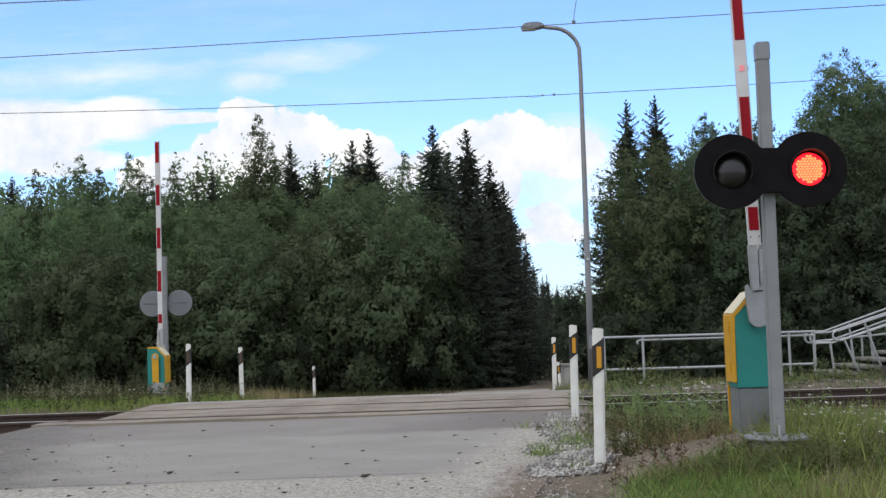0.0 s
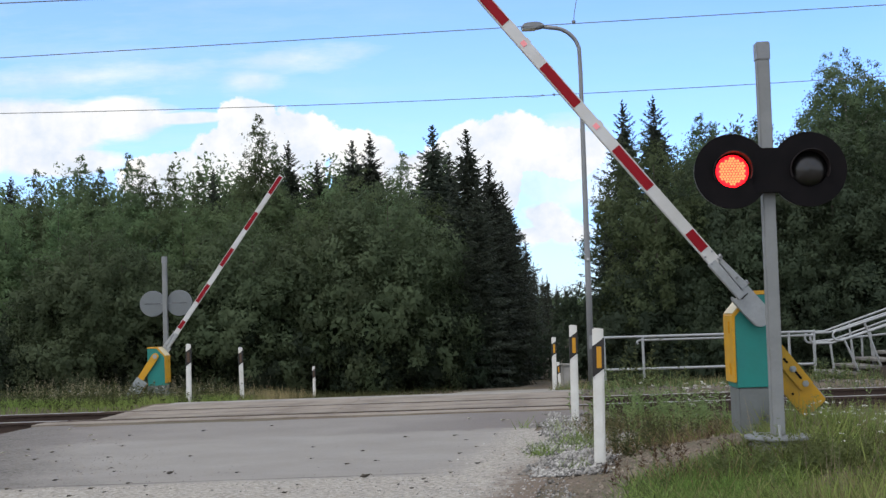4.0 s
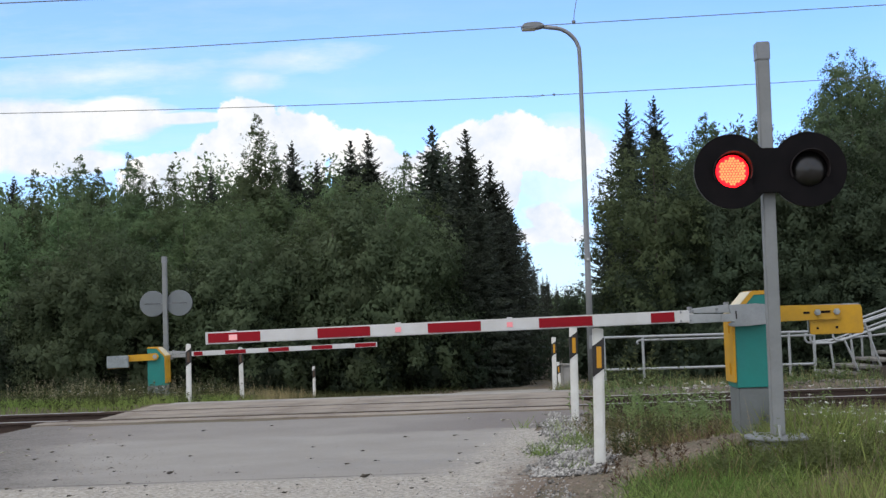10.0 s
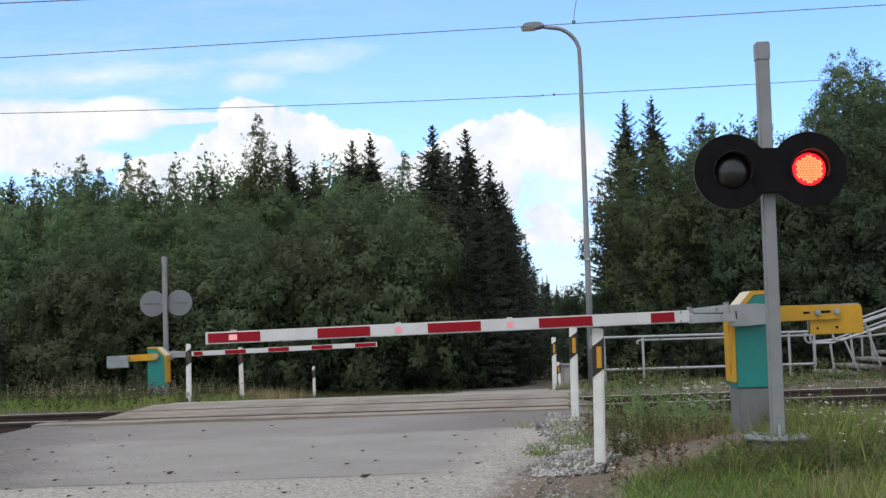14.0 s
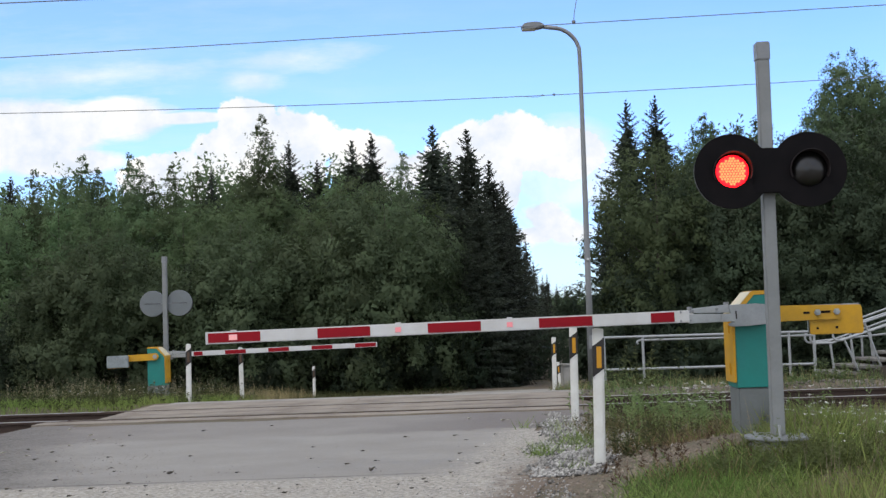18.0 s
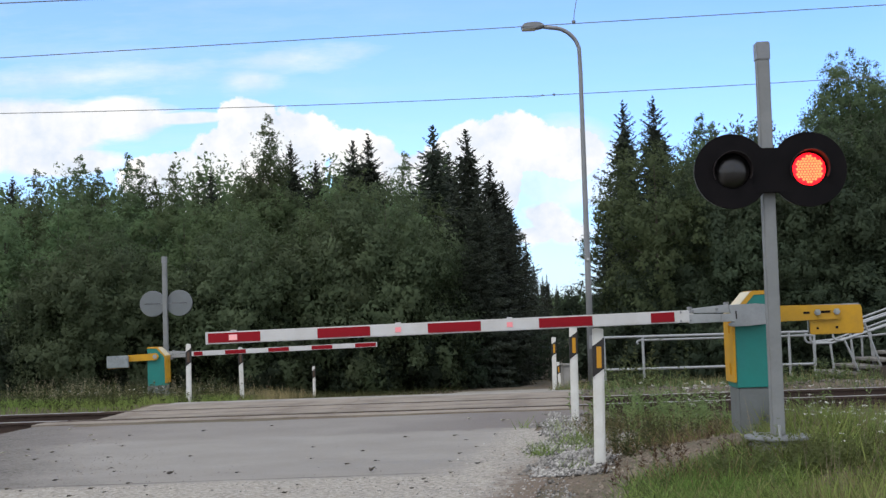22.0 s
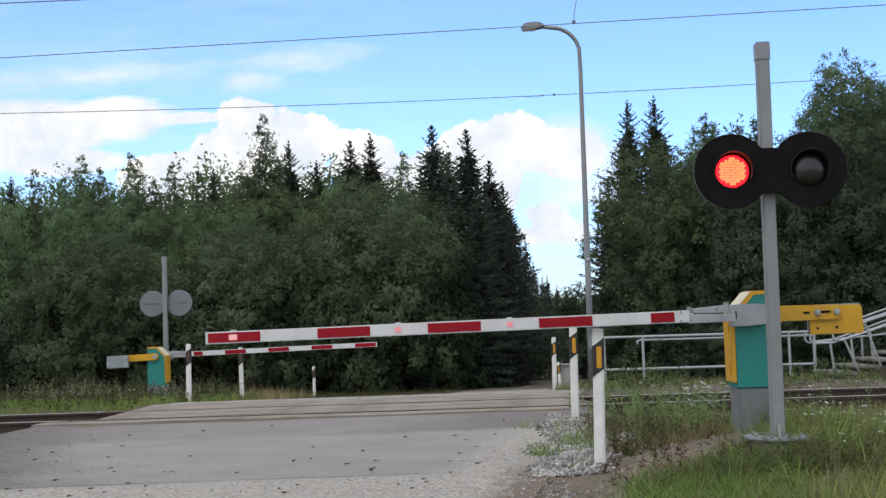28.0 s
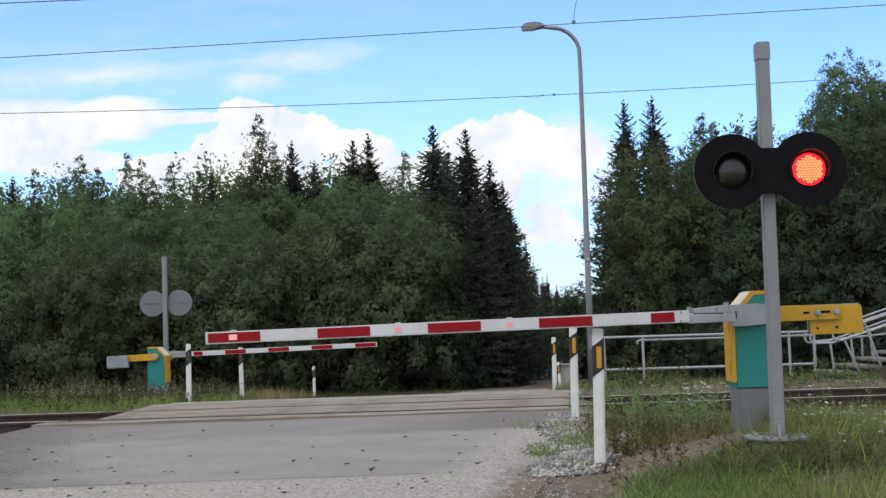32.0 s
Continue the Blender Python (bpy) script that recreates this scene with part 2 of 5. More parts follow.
# leaf colour darkened to carry the shade low along the wood's edge
M_LEAF_W = leaf_material("shade_darkened_bush_leaf", (0.042, 0.060, 0.038), (0.058, 0.078, 0.048))
M_LEAF_D = leaf_material("alder_leaf", (0.060, 0.084, 0.051), (0.082, 0.108, 0.062))
M_LEAF_V = leaf_material("willow_leaf", (0.090, 0.128, 0.068), (0.124, 0.164, 0.088))
M_LEAF_B = leaf_material("birch_leaf", (0.090, 0.124, 0.064), (0.122, 0.156, 0.080))
M_NEEDLE = leaf_material("spruce_needle", (0.044, 0.054, 0.041), (0.058, 0.070, 0.050), 0.6, 0.12)
M_GRASS = leaf_material("grass_blade", (0.128, 0.20, 0.050), (0.215, 0.245, 0.082), 0.6, 0.25, 1.35)
M_FARGRASS = leaf_material("dull_grass", (0.082, 0.108, 0.042), (0.13, 0.14, 0.06), 0.6, 0.3, 0.8)
M_VERGE = leaf_material("verge_grass", (0.165, 0.225, 0.060), (0.25, 0.27, 0.085), 0.6, 0.3, 0.8)
M_DRYGRASS = leaf_material("dry_grass", (0.28, 0.22, 0.12), (0.20, 0.17, 0.09), 0.7, 0.3, 0.9)
M_WEED = leaf_material("weed_leaf", (0.145, 0.195, 0.075), (0.195, 0.225, 0.09), 0.55, 0.45)
M_SEED = leaf_material("seed_head", (0.25, 0.235, 0.15), (0.32, 0.275, 0.185), 0.7, 0.3, 0.6)
M_DOCK = leaf_material("rusty_dock", (0.135, 0.088, 0.05), (0.10, 0.085, 0.045), 0.7, 0.3, 0.6)
M_DISC = material("grey_disc_paint", (0.165, 0.182, 0.19), 0.6, vary=0.1, scale=4, fine=40, bump=0.04)
M_PETAL = material("white_petal", (0.78, 0.77, 0.72), 0.7, vary=0.05, bump=0)
M_PALELITTER = material("pale_litter", (0.52, 0.49, 0.40), 0.8, vary=0.2, scale=9, fine=60, bump=0.1, rnd=0.3)
M_LEAFLITTER = material("fallen_leaf", (0.085, 0.075, 0.062), 0.9, vary=0.4, scale=9, fine=60, bump=0.1, rnd=0.6)


def road_material():
    """Worn asphalt, a newer patch before the rails, and dust and fine gravel that drift over the margins."""
    m = bpy.data.materials.new("worn_road")
    m.use_nodes = True
    nt = m.node_tree
    N, L = nt.nodes.new, nt.links.new
    b = nt.nodes["Principled BSDF"]
    b.inputs["Roughness"].default_value = 0.92
    b.inputs["Specular IOR Level"].default_value = 0.3
    tc = N("ShaderNodeTexCoord")
    sep = N("ShaderNodeSeparateXYZ")
    L(tc.outputs["Object"], sep.inputs[0])
    x, y = sep.outputs[0], sep.outputs[1]

    def mth(op, a, b2=None, c=None, clamp=False):
        n = N("ShaderNodeMath")
        n.operation, n.use_clamp = op, clamp
        for k, v in enumerate((a, b2, c)):
            if v is None:
                continue
            if isinstance(v, (int, float)):
                n.inputs[k].default_value = v
            else:
                L(v, n.inputs[k])
        return n.outputs[0]

    def nz(scale, detail, rough=0.6, stretch=1.0):
        mp = N("ShaderNodeMapping")
        mp.inputs["Scale"].default_value = (1.0, stretch, 1.0)
        L(tc.outputs["Object"], mp.inputs[0])
        n = N("ShaderNodeTexNoise")
        n.inputs["Scale"].default_value, n.inputs["Detail"].default_value, n.inputs["Roughness"].default_value = scale, detail, rough
        L(mp.outputs[0], n.inputs[0])
        return n.outputs[0]

    def mixc(f, c0, c1):
        n = N("ShaderNodeMix")
        n.data_type = "RGBA"
        L(f, n.inputs[0])
        for k, c in ((6, c0), (7, c1)):
            if isinstance(c, tuple):
                n.inputs[k].default_value = (*c, 1)
            else:
                L(c, n.inputs[k])
        return n.outputs[2]

    broad, fine, grit = nz(0.9, 6, 0.6, 1.6), nz(60, 4), nz(26, 5, 0.7)
    old = mixc(mth("MULTIPLY_ADD", broad, 2.4, -0.7, True), (0.228, 0.212, 0.193), (0.278, 0.262, 0.238))
    newer = mixc(nz(2.5, 5), (0.150, 0.132, 0.122), (0.182, 0.164, 0.150))
    edge = mth("MULTIPLY_ADD", nz(1.8, 6), 0.7, -0.35)
    patch = mth("MULTIPLY_ADD", mth("ADD", mth("SUBTRACT", y, 13.2), mth("MULTIPLY", edge, 1.6)), 3.5, 0.0, True)
    patch = mth("MULTIPLY", patch, mth("MULTIPLY_ADD", nz(0.55, 3), 2.2, -0.05, True))
    worn = mth("MINIMUM", mth("MAXIMUM", mth("MULTIPLY", mth("ABSOLUTE", mth("ADD", x, 2.4)), 0.34), 0.38), 1.0)
    patch = mth("MULTIPLY", patch, worn)
    col = mixc(patch, old, newer)
    # dust: along the near margin, the gravel heap and the far left
    near = mth("MULTIPLY", mth("SUBTRACT", 9.64, y), 6.0)
    side = mth("MULTIPLY", mth("SUBTRACT", x, mth("MULTIPLY_ADD", y, 0.19, -1.98)), 2.6)
    left = mth("MULTIPLY", mth("SUBTRACT", mth("MULTIPLY_ADD", y, -0.35, 0.7), x), 0.9)
    left = mth("ADD", left, mth("MULTIPLY_ADD", nz(1.6, 7, 0.65), 1.6, -1.0), None, True)
    col = mixc(left, col, mixc(mth("MULTIPLY_ADD", grit, 4.0, -1.5, True), (0.075, 0.068, 0.061), (0.195, 0.18, 0.162)))
    d = mth("MAXIMUM", near, side)
    d = mth("MINIMUM", d, mth("MULTIPLY", mth("SUBTRACT", 13.4, y), 4.0))
    dust = mth("ADD", d, mth("MULTIPLY_ADD", nz(3.2, 8, 0.68), 2.4, -1.1), None, True)
    dirt = mixc(mth("MULTIPLY_ADD", grit, 4.2, -1.6, True), (0.22, 0.20, 0.17), (0.42, 0.39, 0.345))
    col = mixc(dust, col, dirt)
    # broken edge of the asphalt along the near margin
    seam = mth("ABSOLUTE", mth("ADD", mth("SUBTRACT", y, 9.68), mth("MULTIPLY", edge, 0.22)))
    seam = mth("MULTIPLY", mth("MULTIPLY_ADD", seam, -26.0, 1.0, True), mth("MULTIPLY_ADD", nz(1.3, 4), 3.0, -0.6, True))
    col = mixc(mth("MULTIPLY", seam, mth("MULTIPLY_ADD", x, -3.0, -0.3, True)), col, (0.11, 0.10, 0.085))
    soil = mth("MULTIPLY", mth("SUBTRACT", x, mth("MULTIPLY_ADD", y, 0.19, -1.45)), 3.0)
    soil = mth("ADD", soil, mth("MULTIPLY_ADD", nz(5.0, 7, 0.65), 2.2, -1.1), None, True)
    soil = mth("MULTIPLY", soil, mth("MULTIPLY_ADD", y, -1.2, 12.6, True))
    col = mixc(soil, col, mixc(grit, (0.12, 0.09, 0.065), (0.19, 0.15, 0.115)))
    hs = N("ShaderNodeHueSaturation")
    L(col, hs.inputs["Color"])
    L(mth("MULTIPLY_ADD", fine, 0.5, 0.76), hs.inputs["Value"])
    L(hs.outputs[0], b.inputs["Base Color"])
    bp = N("ShaderNodeBump")
    bp.inputs["Strength"].default_value, bp.inputs["Distance"].default_value = 0.5, 0.012
    L(mth("ADD", fine, mth("MULTIPLY", mth("MULTIPLY", grit, dust), 1.6)), bp.inputs["Height"])
    L(bp.outputs[0], b.inputs["Normal"])
    return m


M_ROAD = road_material()


# ---- building helpers ----
def part(name, bm, mat, parent=None, label="", smooth=False):
    me = bpy.data.meshes.new(name)
    bmesh.ops.recalc_face_normals(bm, faces=bm.faces)
    bm.to_mesh(me)
    bm.free()
    me.materials.append(mat)
    if smooth:
        for p in me.polygons:
            p.use_smooth = True
    ob = new(name, me)
    ob.parent = parent
    if label:
        ob["label"] = label
    return ob


def raw(name, verts, faces, mat, parent=None):
    me = bpy.data.meshes.new(name)
    me.from_pydata(verts, [], faces)
    me.materials.append(mat)
    ob = new(name, me)
    ob.parent = parent
    return ob


def thing(name, label, category, m=None, group="", kind=""):
    ob = new(name)
    ob.empty_display_size = 0.1
    if m is not None:
        ob.matrix_basis = m
    return tagged(ob, label, category, group, kind)


def box(bm, c, s, bevel=0.0, m=None):
    r = bmesh.ops.create_cube(bm, size=1.0)
    t = Matrix.Translation(c) @ Matrix.Diagonal((*s, 1))
    bmesh.ops.transform(bm, matrix=(m @ t) if m else t, verts=r["verts"])
    if bevel:
        es = list({e for v in r["verts"] for e in v.link_edges})
        bmesh.ops.bevel(bm, geom=es, offset=bevel, segments=2, affect="EDGES", clamp_overlap=True)
    return bm


def prism(bm, pts, y0, y1, bevel=0.0):
    """A polygon in x and z, drawn out along y."""
    a = [bm.verts.new((x, y0, z)) for x, z in pts]
    b = [bm.verts.new((x, y1, z)) for x, z in pts]
    fs = [bm.faces.new(a), bm.faces.new(b[::-1])]
    n = len(pts)
    for i in range(n):
        fs.append(bm.faces.new((a[i], b[i], b[(i + 1) % n], a[(i + 1) % n])))
    if bevel:
        es = list({e for f in fs for e in f.edges})
        bmesh.ops.bevel(bm, geom=es, offset=bevel, segments=2, affect="EDGES", clamp_overlap=True)
    return bm


def lathe(bm, profile, n=24, m=None):
    """Profile rows (radius, z) spun about z."""
    rings = []
    for r, z in profile:
        rings.append([bm.verts.new((r * math.cos(2 * math.pi * k / n), r * math.sin(2 * math.pi * k / n), z)) for k in range(n)])
    for a, b in zip(rings, rings[1:]):
        for k in range(n):
            bm.faces.new((a[k], a[(k + 1) % n], b[(k + 1) % n], b[k]))
    for ring in (rings[0], rings[-1]):
        if (ring[0].co - ring[1].co).length > 1e-6:
            bm.faces.new(ring)
    vs = [v for r in rings for v in r]
    if m:
        bmesh.ops.transform(bm, matrix=m, verts=vs)
    return bm


def rod(bm, a, b, r0, r1=None, n=10):
    a, b = Vector(a), Vector(b)
    q = (b - a).to_track_quat("Z", "Y").to_matrix().to_4x4()
    return lathe(bm, [(r0, 0), (r1 or r0, (b - a).length)], n, Matrix.Translation(a) @ q)


def pipe(bm, pts, r, n=10):
    """A round tube through points."""
    pts = [Vector(p) for p in pts]
    rings = []
    for i, p in enumerate(pts):
        d = (pts[min(i + 1, len(pts) - 1)] - pts[max(i - 1, 0)]).normalized()
        side = d.cross(Vector((0.13, 0.97, 0.2))).normalized()
        up = side.cross(d)
        rr = r[i] if isinstance(r, (list, tuple)) else r
        rings.append([bm.verts.new(p + rr * (math.cos(2 * math.pi * k / n) * side + math.sin(2 * math.pi * k / n) * up)) for k in range(n)])
    for a, b in zip(rings, rings[1:]):
        for k in range(n):
            bm.faces.new((a[k], a[(k + 1) % n], b[(k + 1) % n], b[k]))
    bm.faces.new(rings[0])
    bm.faces.new(rings[-1])
    return bm


def B():
    return bmesh.new()


# ---- the lie of the land: u runs along the track, v across it ----
TURN = -2.3                                  # degrees, of the track against the x axis
CU, SU = math.cos(radians(TURN)), math.sin(radians(TURN))
TRACK_Y = 17.35
TRACK = pose(0, TRACK_Y, 0, 0, 0, TURN)


def uv_of(x, y):
    y = y - TRACK_Y
    return x * CU + y * SU, -x * SU + y * CU


def sstep(a, b, x):
    t = np.clip((x - a) / (b - a), 0, 1)
    return t * t * (3 - 2 * t)


def road_mid(y):
    y = np.asarray(y, float)
    return -1.35 + 0.03 * np.clip(y - 18, 0, None) + 4.6 * sstep(22, 46, y) + 0.095 * np.clip(y - 42, 0, None)


def road_half(y):
    return 3.15 + 0.45 * (1 - sstep(20.0, 24.5, np.asarray(y, float))) - 0.5 * sstep(26, 45, np.asarray(y, float))


def height(x, y):
    x, y = np.asarray(x, float), np.asarray(y, float)
    u, v = uv_of(x, y)
    z = -0.02 - 0.15 * sstep(2.6, 4.6, v) - 0.26 * sstep(4.6, 9.0, v) - 0.065 * np.clip(v - 8.5, 0, 12) - 0.85 * sstep(20.5, 44.0, v)
    bed = sstep(-3.2, -1.9, v) * (1 - sstep(1.9, 3.0, v))
    on_road = sstep(-5.75, -5.35, u) * (1 - sstep(2.0, 2.6, u))
    z = z - bed * (1 - on_road) * 0.17
    z = z + 0.235 * np.exp(-(((x - 2.85) / 1.15) ** 2 + ((y - 9.6) / 1.2) ** 2) ** 1.4)
    z = z + 0.03 * np.sin(x * 1.7 + 0.6 * y) * np.sin(y * 1.3 - 0.4 * x) * (1 - on_road) * (1 - bed) * sstep(6.0, 7.0, y)
    return z


def spread(inner, outer, step, grow=1.35):
    a = list(np.arange(inner[0], inner[1] + step / 2, step))
    s = step
    while a[-1] < outer[1]:
        s *= grow
        a.append(min(a[-1] + s, outer[1]))
    s = step
    while a[0] > outer[0]:
        s *= grow
        a.insert(0, max(a[0] - s, outer[0]))
    return np.array(a)


def sheet(name, xs, ys, zf, mat, parent=None):
    X, Y = np.meshgrid(xs, ys)
    Z = zf(X, Y)
    nx, ny = len(xs), len(ys)
    V = np.stack([X.ravel(), Y.ravel(), Z.ravel()], 1)
    i = np.arange(ny - 1)[:, None] * nx + np.arange(nx - 1)[None, :]
    Fq = np.stack([i, i + 1, i + 1 + nx, i + nx], -1).reshape(-1, 4)
    ob = raw(name, V.tolist(), Fq.tolist(), mat, parent)
    for p in ob.data.polygons:
        p.use_smooth = True
    return ob


def strip(name, edges, ys, lift, mat, parent=None, cols=16):
    """A sheet between a left and a right edge (functions of y) that lies on the ground."""
    V, Fq = [], []
    for y in ys:
        x0, x1 = edges(y)
        for k in range(cols + 1):
            x = x0 + (x1 - x0) * k / cols
            V.append((x, y, lift(x, y)))
    for j in range(len(ys) - 1):
        for k in range(cols):
            a = j * (cols + 1) + k
            Fq.append((a, a + 1, a + cols + 2, a + cols + 1))
    return raw(name, V, Fq, mat, parent)


ground = tagged(sheet("ground", spread((-16, 16), (-3500, 3500), 0.25), spread((5, 44), (-300, 4500), 0.25), height, M_GROUND),
                "brown soil and low turf around the level crossing", "ground", kind="structure")


def right_edge(y):
    """The ragged near edge of the road against the gravel heap."""
    e = 0.05 + 0.20 * (y - 8.0) if y < 10 else 0.45 + 0.13 * (y - 10) if y < 14 else 0.97 + 0.75 * (y - 14)
    return min(e, 1.75) + 0.06 * noise.noise((y * 1.7, 3.1, 0))


road = thing("road", "worn grey asphalt road with dusty gravel margins", "road", kind="structure")
near_ys = np.concatenate([np.arange(-14.0, 7.0, 0.5), np.arange(7.0, 16.31, 0.12)])
strip("asphalt", lambda y: (-9.0 if y < 14.6 else -5.9, right_edge(y) + (0.50 if y < 10.5 else 0.35 if y < 13 else 0.12)), near_ys, lambda x, y: -0.010 + 0.006 * noise.noise((x, y, 0)) - 0.014 * float(sstep(15.5, 16.0, y)), M_ROAD, road, 48)
far_ys = np.arange(19.5, 40, 0.4)
strip("far_lane", lambda y: (float(road_mid(y) - road_half(y)), float(road_mid(y) + road_half(y))), far_ys,
      lambda x, y: float(height(x, y)) + 0.012, M_DUST, road, 8)


# ---- railway ----
def railway():
    t = thing("railway_track", "single railway track with rusty rails on ballast", "railway", TRACK, kind="structure")
    prof = [(-0.075, -0.18), (0.075, -0.18), (0.075, -0.165), (0.012, -0.145), (0.012, -0.045), (0.036, -0.035), (0.036, -0.004), (-0.036, -0.004),
            (-0.036, -0.035), (-0.012, -0.045), (-0.012, -0.145), (-0.075, -0.165)]
    for s in (-1, 1):
        bm = B()
        a = [bm.verts.new((-160, s * 0.797 + x, z)) for x, z in prof]
        b = [bm.verts.new((160, s * 0.797 + x, z)) for x, z in prof]
        for i in range(len(prof)):
            bm.faces.new((a[i], a[(i + 1) % len(prof)], b[(i + 1) % len(prof)], b[i]))
        rail = part("rail", bm, M_RUST, t, "rusty steel rail with a bright running surface")
        bm = B()
        box(bm, (-82.8, s * 0.797, -0.001), (154.4, 0.066, 0.006))
        box(bm, (80.95, s * 0.797, -0.001), (158.1, 0.066, 0.006))
        part("running_surface", bm, M_RAILTOP, rail)
        bm = B()
        box(bm, (-1.85, s * 0.797, -0.001), (7.4, 0.066, 0.006))
        part("running_surface", bm, M_DUSTYRAIL, rail, "dusty rail head within the crossing")
    bm = B()
    box(bm, (0, 0, 0), (0.25, 2.7, 0.16), 0.02)
    first = part("sleeper", bm, M_SLEEPER, t)
    first.location = (-40, 0, -0.265)
    for i in range(1, 150):
        u = -40 + i * 0.545
        o = first.copy()
        scene.collection.objects.link(o)
        o.location = (u, 0.02 * math.sin(i * 2.3), -0.265)
    bm = B()
    for u0, u1 in ((-160, -6.2), (1.9, 160)):
        vs = [bm.verts.new((u, v, z)) for u in (u0, u1) for v, z in ((-2.6, -0.42), (-1.6, -0.255), (1.6, -0.255), (2.6, -0.42))]
        for j in range(3):
            bm.faces.new((vs[j], vs[j + 1], vs[j + 5], vs[j + 4]))
    part("ballast_bed", bm, M_BALLAST, t)
    # crossing panels: outer near, between the rails, outer far
    # dark strips stand in for the shaded, rusty groove along the near rail
    for L0, L1, v, w in ((-5.75, 1.8, -0.868, 0.062), (-5.3, 1.85, -0.700, 0.115)):
        bm = B()
        box(bm, ((L0 + L1) / 2, v, -0.095), (L1 - L0, w, 0.15), 0.006)
        part("flangeway_strip", bm, M_GROOVE, t, "dark strip painted for the shaded, rusty groove beside the rail")
    rows = ((-1.145, 0.48, 0), (-0.321, 0.634, 1), (0.3735, 0.745, 1), (1.54, 1.40, 2))
    for v, w, which in rows:
        L0, L1 = {0: (-5.9, 1.75), 1: (-5.2, 1.9), 2: (-5.2, 2.0)}[which]
        n = 2
        ln = (L1 - L0) / n
        bm = B()
        box(bm, (0, 0, 0), (ln - 0.0015, w - 0.012, 0.16), 0.003)
        base = part("crossing_panel", bm, M_PANEL, t)
        base.location = (L0 + ln / 2, v, -0.085)
        for i in range(1, n):
            o = base.copy()
            scene.collection.objects.link(o)
            o.location = (L0 + ln * (i + 0.5), v, -0.085 + 0.002 * math.sin(i * 5.1 + v))
    return t


railway()


# ---- crossing barrier: base at the origin, arm side towards -y, arm reaching to -x ----
PIVOT_Z = 0.965


def barrier(m, lit=True):
    t = thing("crossing_barrier", "red and white crossing barrier on a teal and yellow drive cabinet", "barrier", m, "crossing barriers")
    bm = B()
    box(bm, (0.0, 0.0, 0.04), (0.37, 0.37, 0.60), 0.012)
    part("pedestal", bm, M_PEDESTAL, t, "grey painted steel pedestal")
    bm = B()
    body = [(-0.195, 0.34), (0.185, 0.34), (0.185, 1.14), (-0.02, 1.14), (-0.195, 0.95)]
    prism(bm, body, -0.185, 0.185, 0.006)
    cabinet = part("cabinet", bm, M_TEAL, t, "teal painted steel cabinet")
    # yellow cover wraps the road side, the slope and the top
    shell = [(-0.214, 0.385), (-0.197, 0.385), (-0.197, 0.955), (-0.02, 1.140), (0.19, 1.140), (0.19, 1.17), (-0.034, 1.17), (-0.214, 0.968)]
    bm = B()
    prism(bm, shell, -0.192, 0.192, 0.006)
    cover = part("cover", bm, M_YELLOW, t, "yellow painted cover")
    # thin plate whose pale colour paints the highlight on the sloping face
    bm = B()
    s = (Vector((-0.034, 0, 1.17)) - Vector((-0.214, 0, 0.968)))
    mid = Vector((-0.124, 0, 1.069))
    box(bm, (0, 0, 0), (s.length - 0.03, 0.372, 0.006), 0.0, Matrix.Translation(mid + Vector((-0.0035, 0, 0.003))) @ pose(0, 0, 0, 0, -math.degrees(math.atan2(s.z, s.x)), 0))
    part("sloping_plate", bm, M_SLOPELIGHT, cover, "cream plate painted as the highlight on the slope")
    for z in (0.5, 0.86):
        bm = B()
        box(bm, (-0.219, -0.05, z), (0.016, 0.03, 0.10), 0.004)
        part("hinge", bm, M_YELLOW, cover)
    bm = B()
    rod(bm, (0.085, -0.20, 0.405), (0.085, -0.183, 0.405), 0.014, n=10)
    part("lock", bm, M_BLACKBAND, cabinet, "small dark keyhole cap")
    bm = B()
    box(bm, (0.0, -0.1905, 0.352), (0.385, 0.006, 0.012), 0.002)
    part("drip_edge", bm, M_TEAL, cabinet)
    bm = B()
    rod(bm, (0, -0.25, PIVOT_Z), (0, 0.262, PIVOT_Z), 0.045, n=16)
    part("shaft", bm, M_GALV, t)
    # the swinging part, about the shaft
    arm = new("arm")
    arm.empty_display_size = 0.1
    arm.parent = t
    arm.location = (0, 0, PIVOT_Z)
    arm["label"] = "red and white striped barrier arm with yellow counterweight"
    y, lift = -0.26, 0.011
    # grey clamp that holds the boom: a rounded plate, a tapering bar, a hinge box
    bm = B()
    pts = [(-0.255, 0.092), (-0.02, 0.095), (0.06, 0.085), (0.10, 0.045), (0.11, 0.0), (0.10, -0.045), (0.06, -0.085), (-0.10, -0.094), (-0.235, -0.094), (-0.265, -0.075), (-0.195, -0.045), (-0.195, 0.022), (-0.255, 0.024)]
    prism(bm, pts, y - 0.012, y + 0.05, 0.008)
    part("clamp_plate", bm, M_GALV, arm, "grey steel clamp plate")
    bm = B()
    prism(bm, [(-0.575, 0.074), (-0.256, 0.098), (-0.256, 0.026), (-0.575, 0.036)], y - 0.03, y + 0.03, 0.005)
    part("clamp_bar", bm, M_GALV, arm)
    bm = B()
    prism(bm, [(-0.60, 0.030), (-0.20, 0.018), (-0.20, -0.048), (-0.60, -0.052)], y - 0.03, y + 0.03, 0.006)
    part("clamp_bar", bm, M_GALV, arm)
    bm = B()
    box(bm, (-0.266, y - 0.036, -0.017), (0.126, 0.022, 0.066), 0.005)
    part("hinge_block", bm, M_GALV, arm)
    bm = B()
    rod(bm, (-0.585, y, 0.02), (-0.585, y, 0.092), 0.022, n=12)
    part("hinge_pin", bm, M_LAMPGREY, arm)
    bm = B()
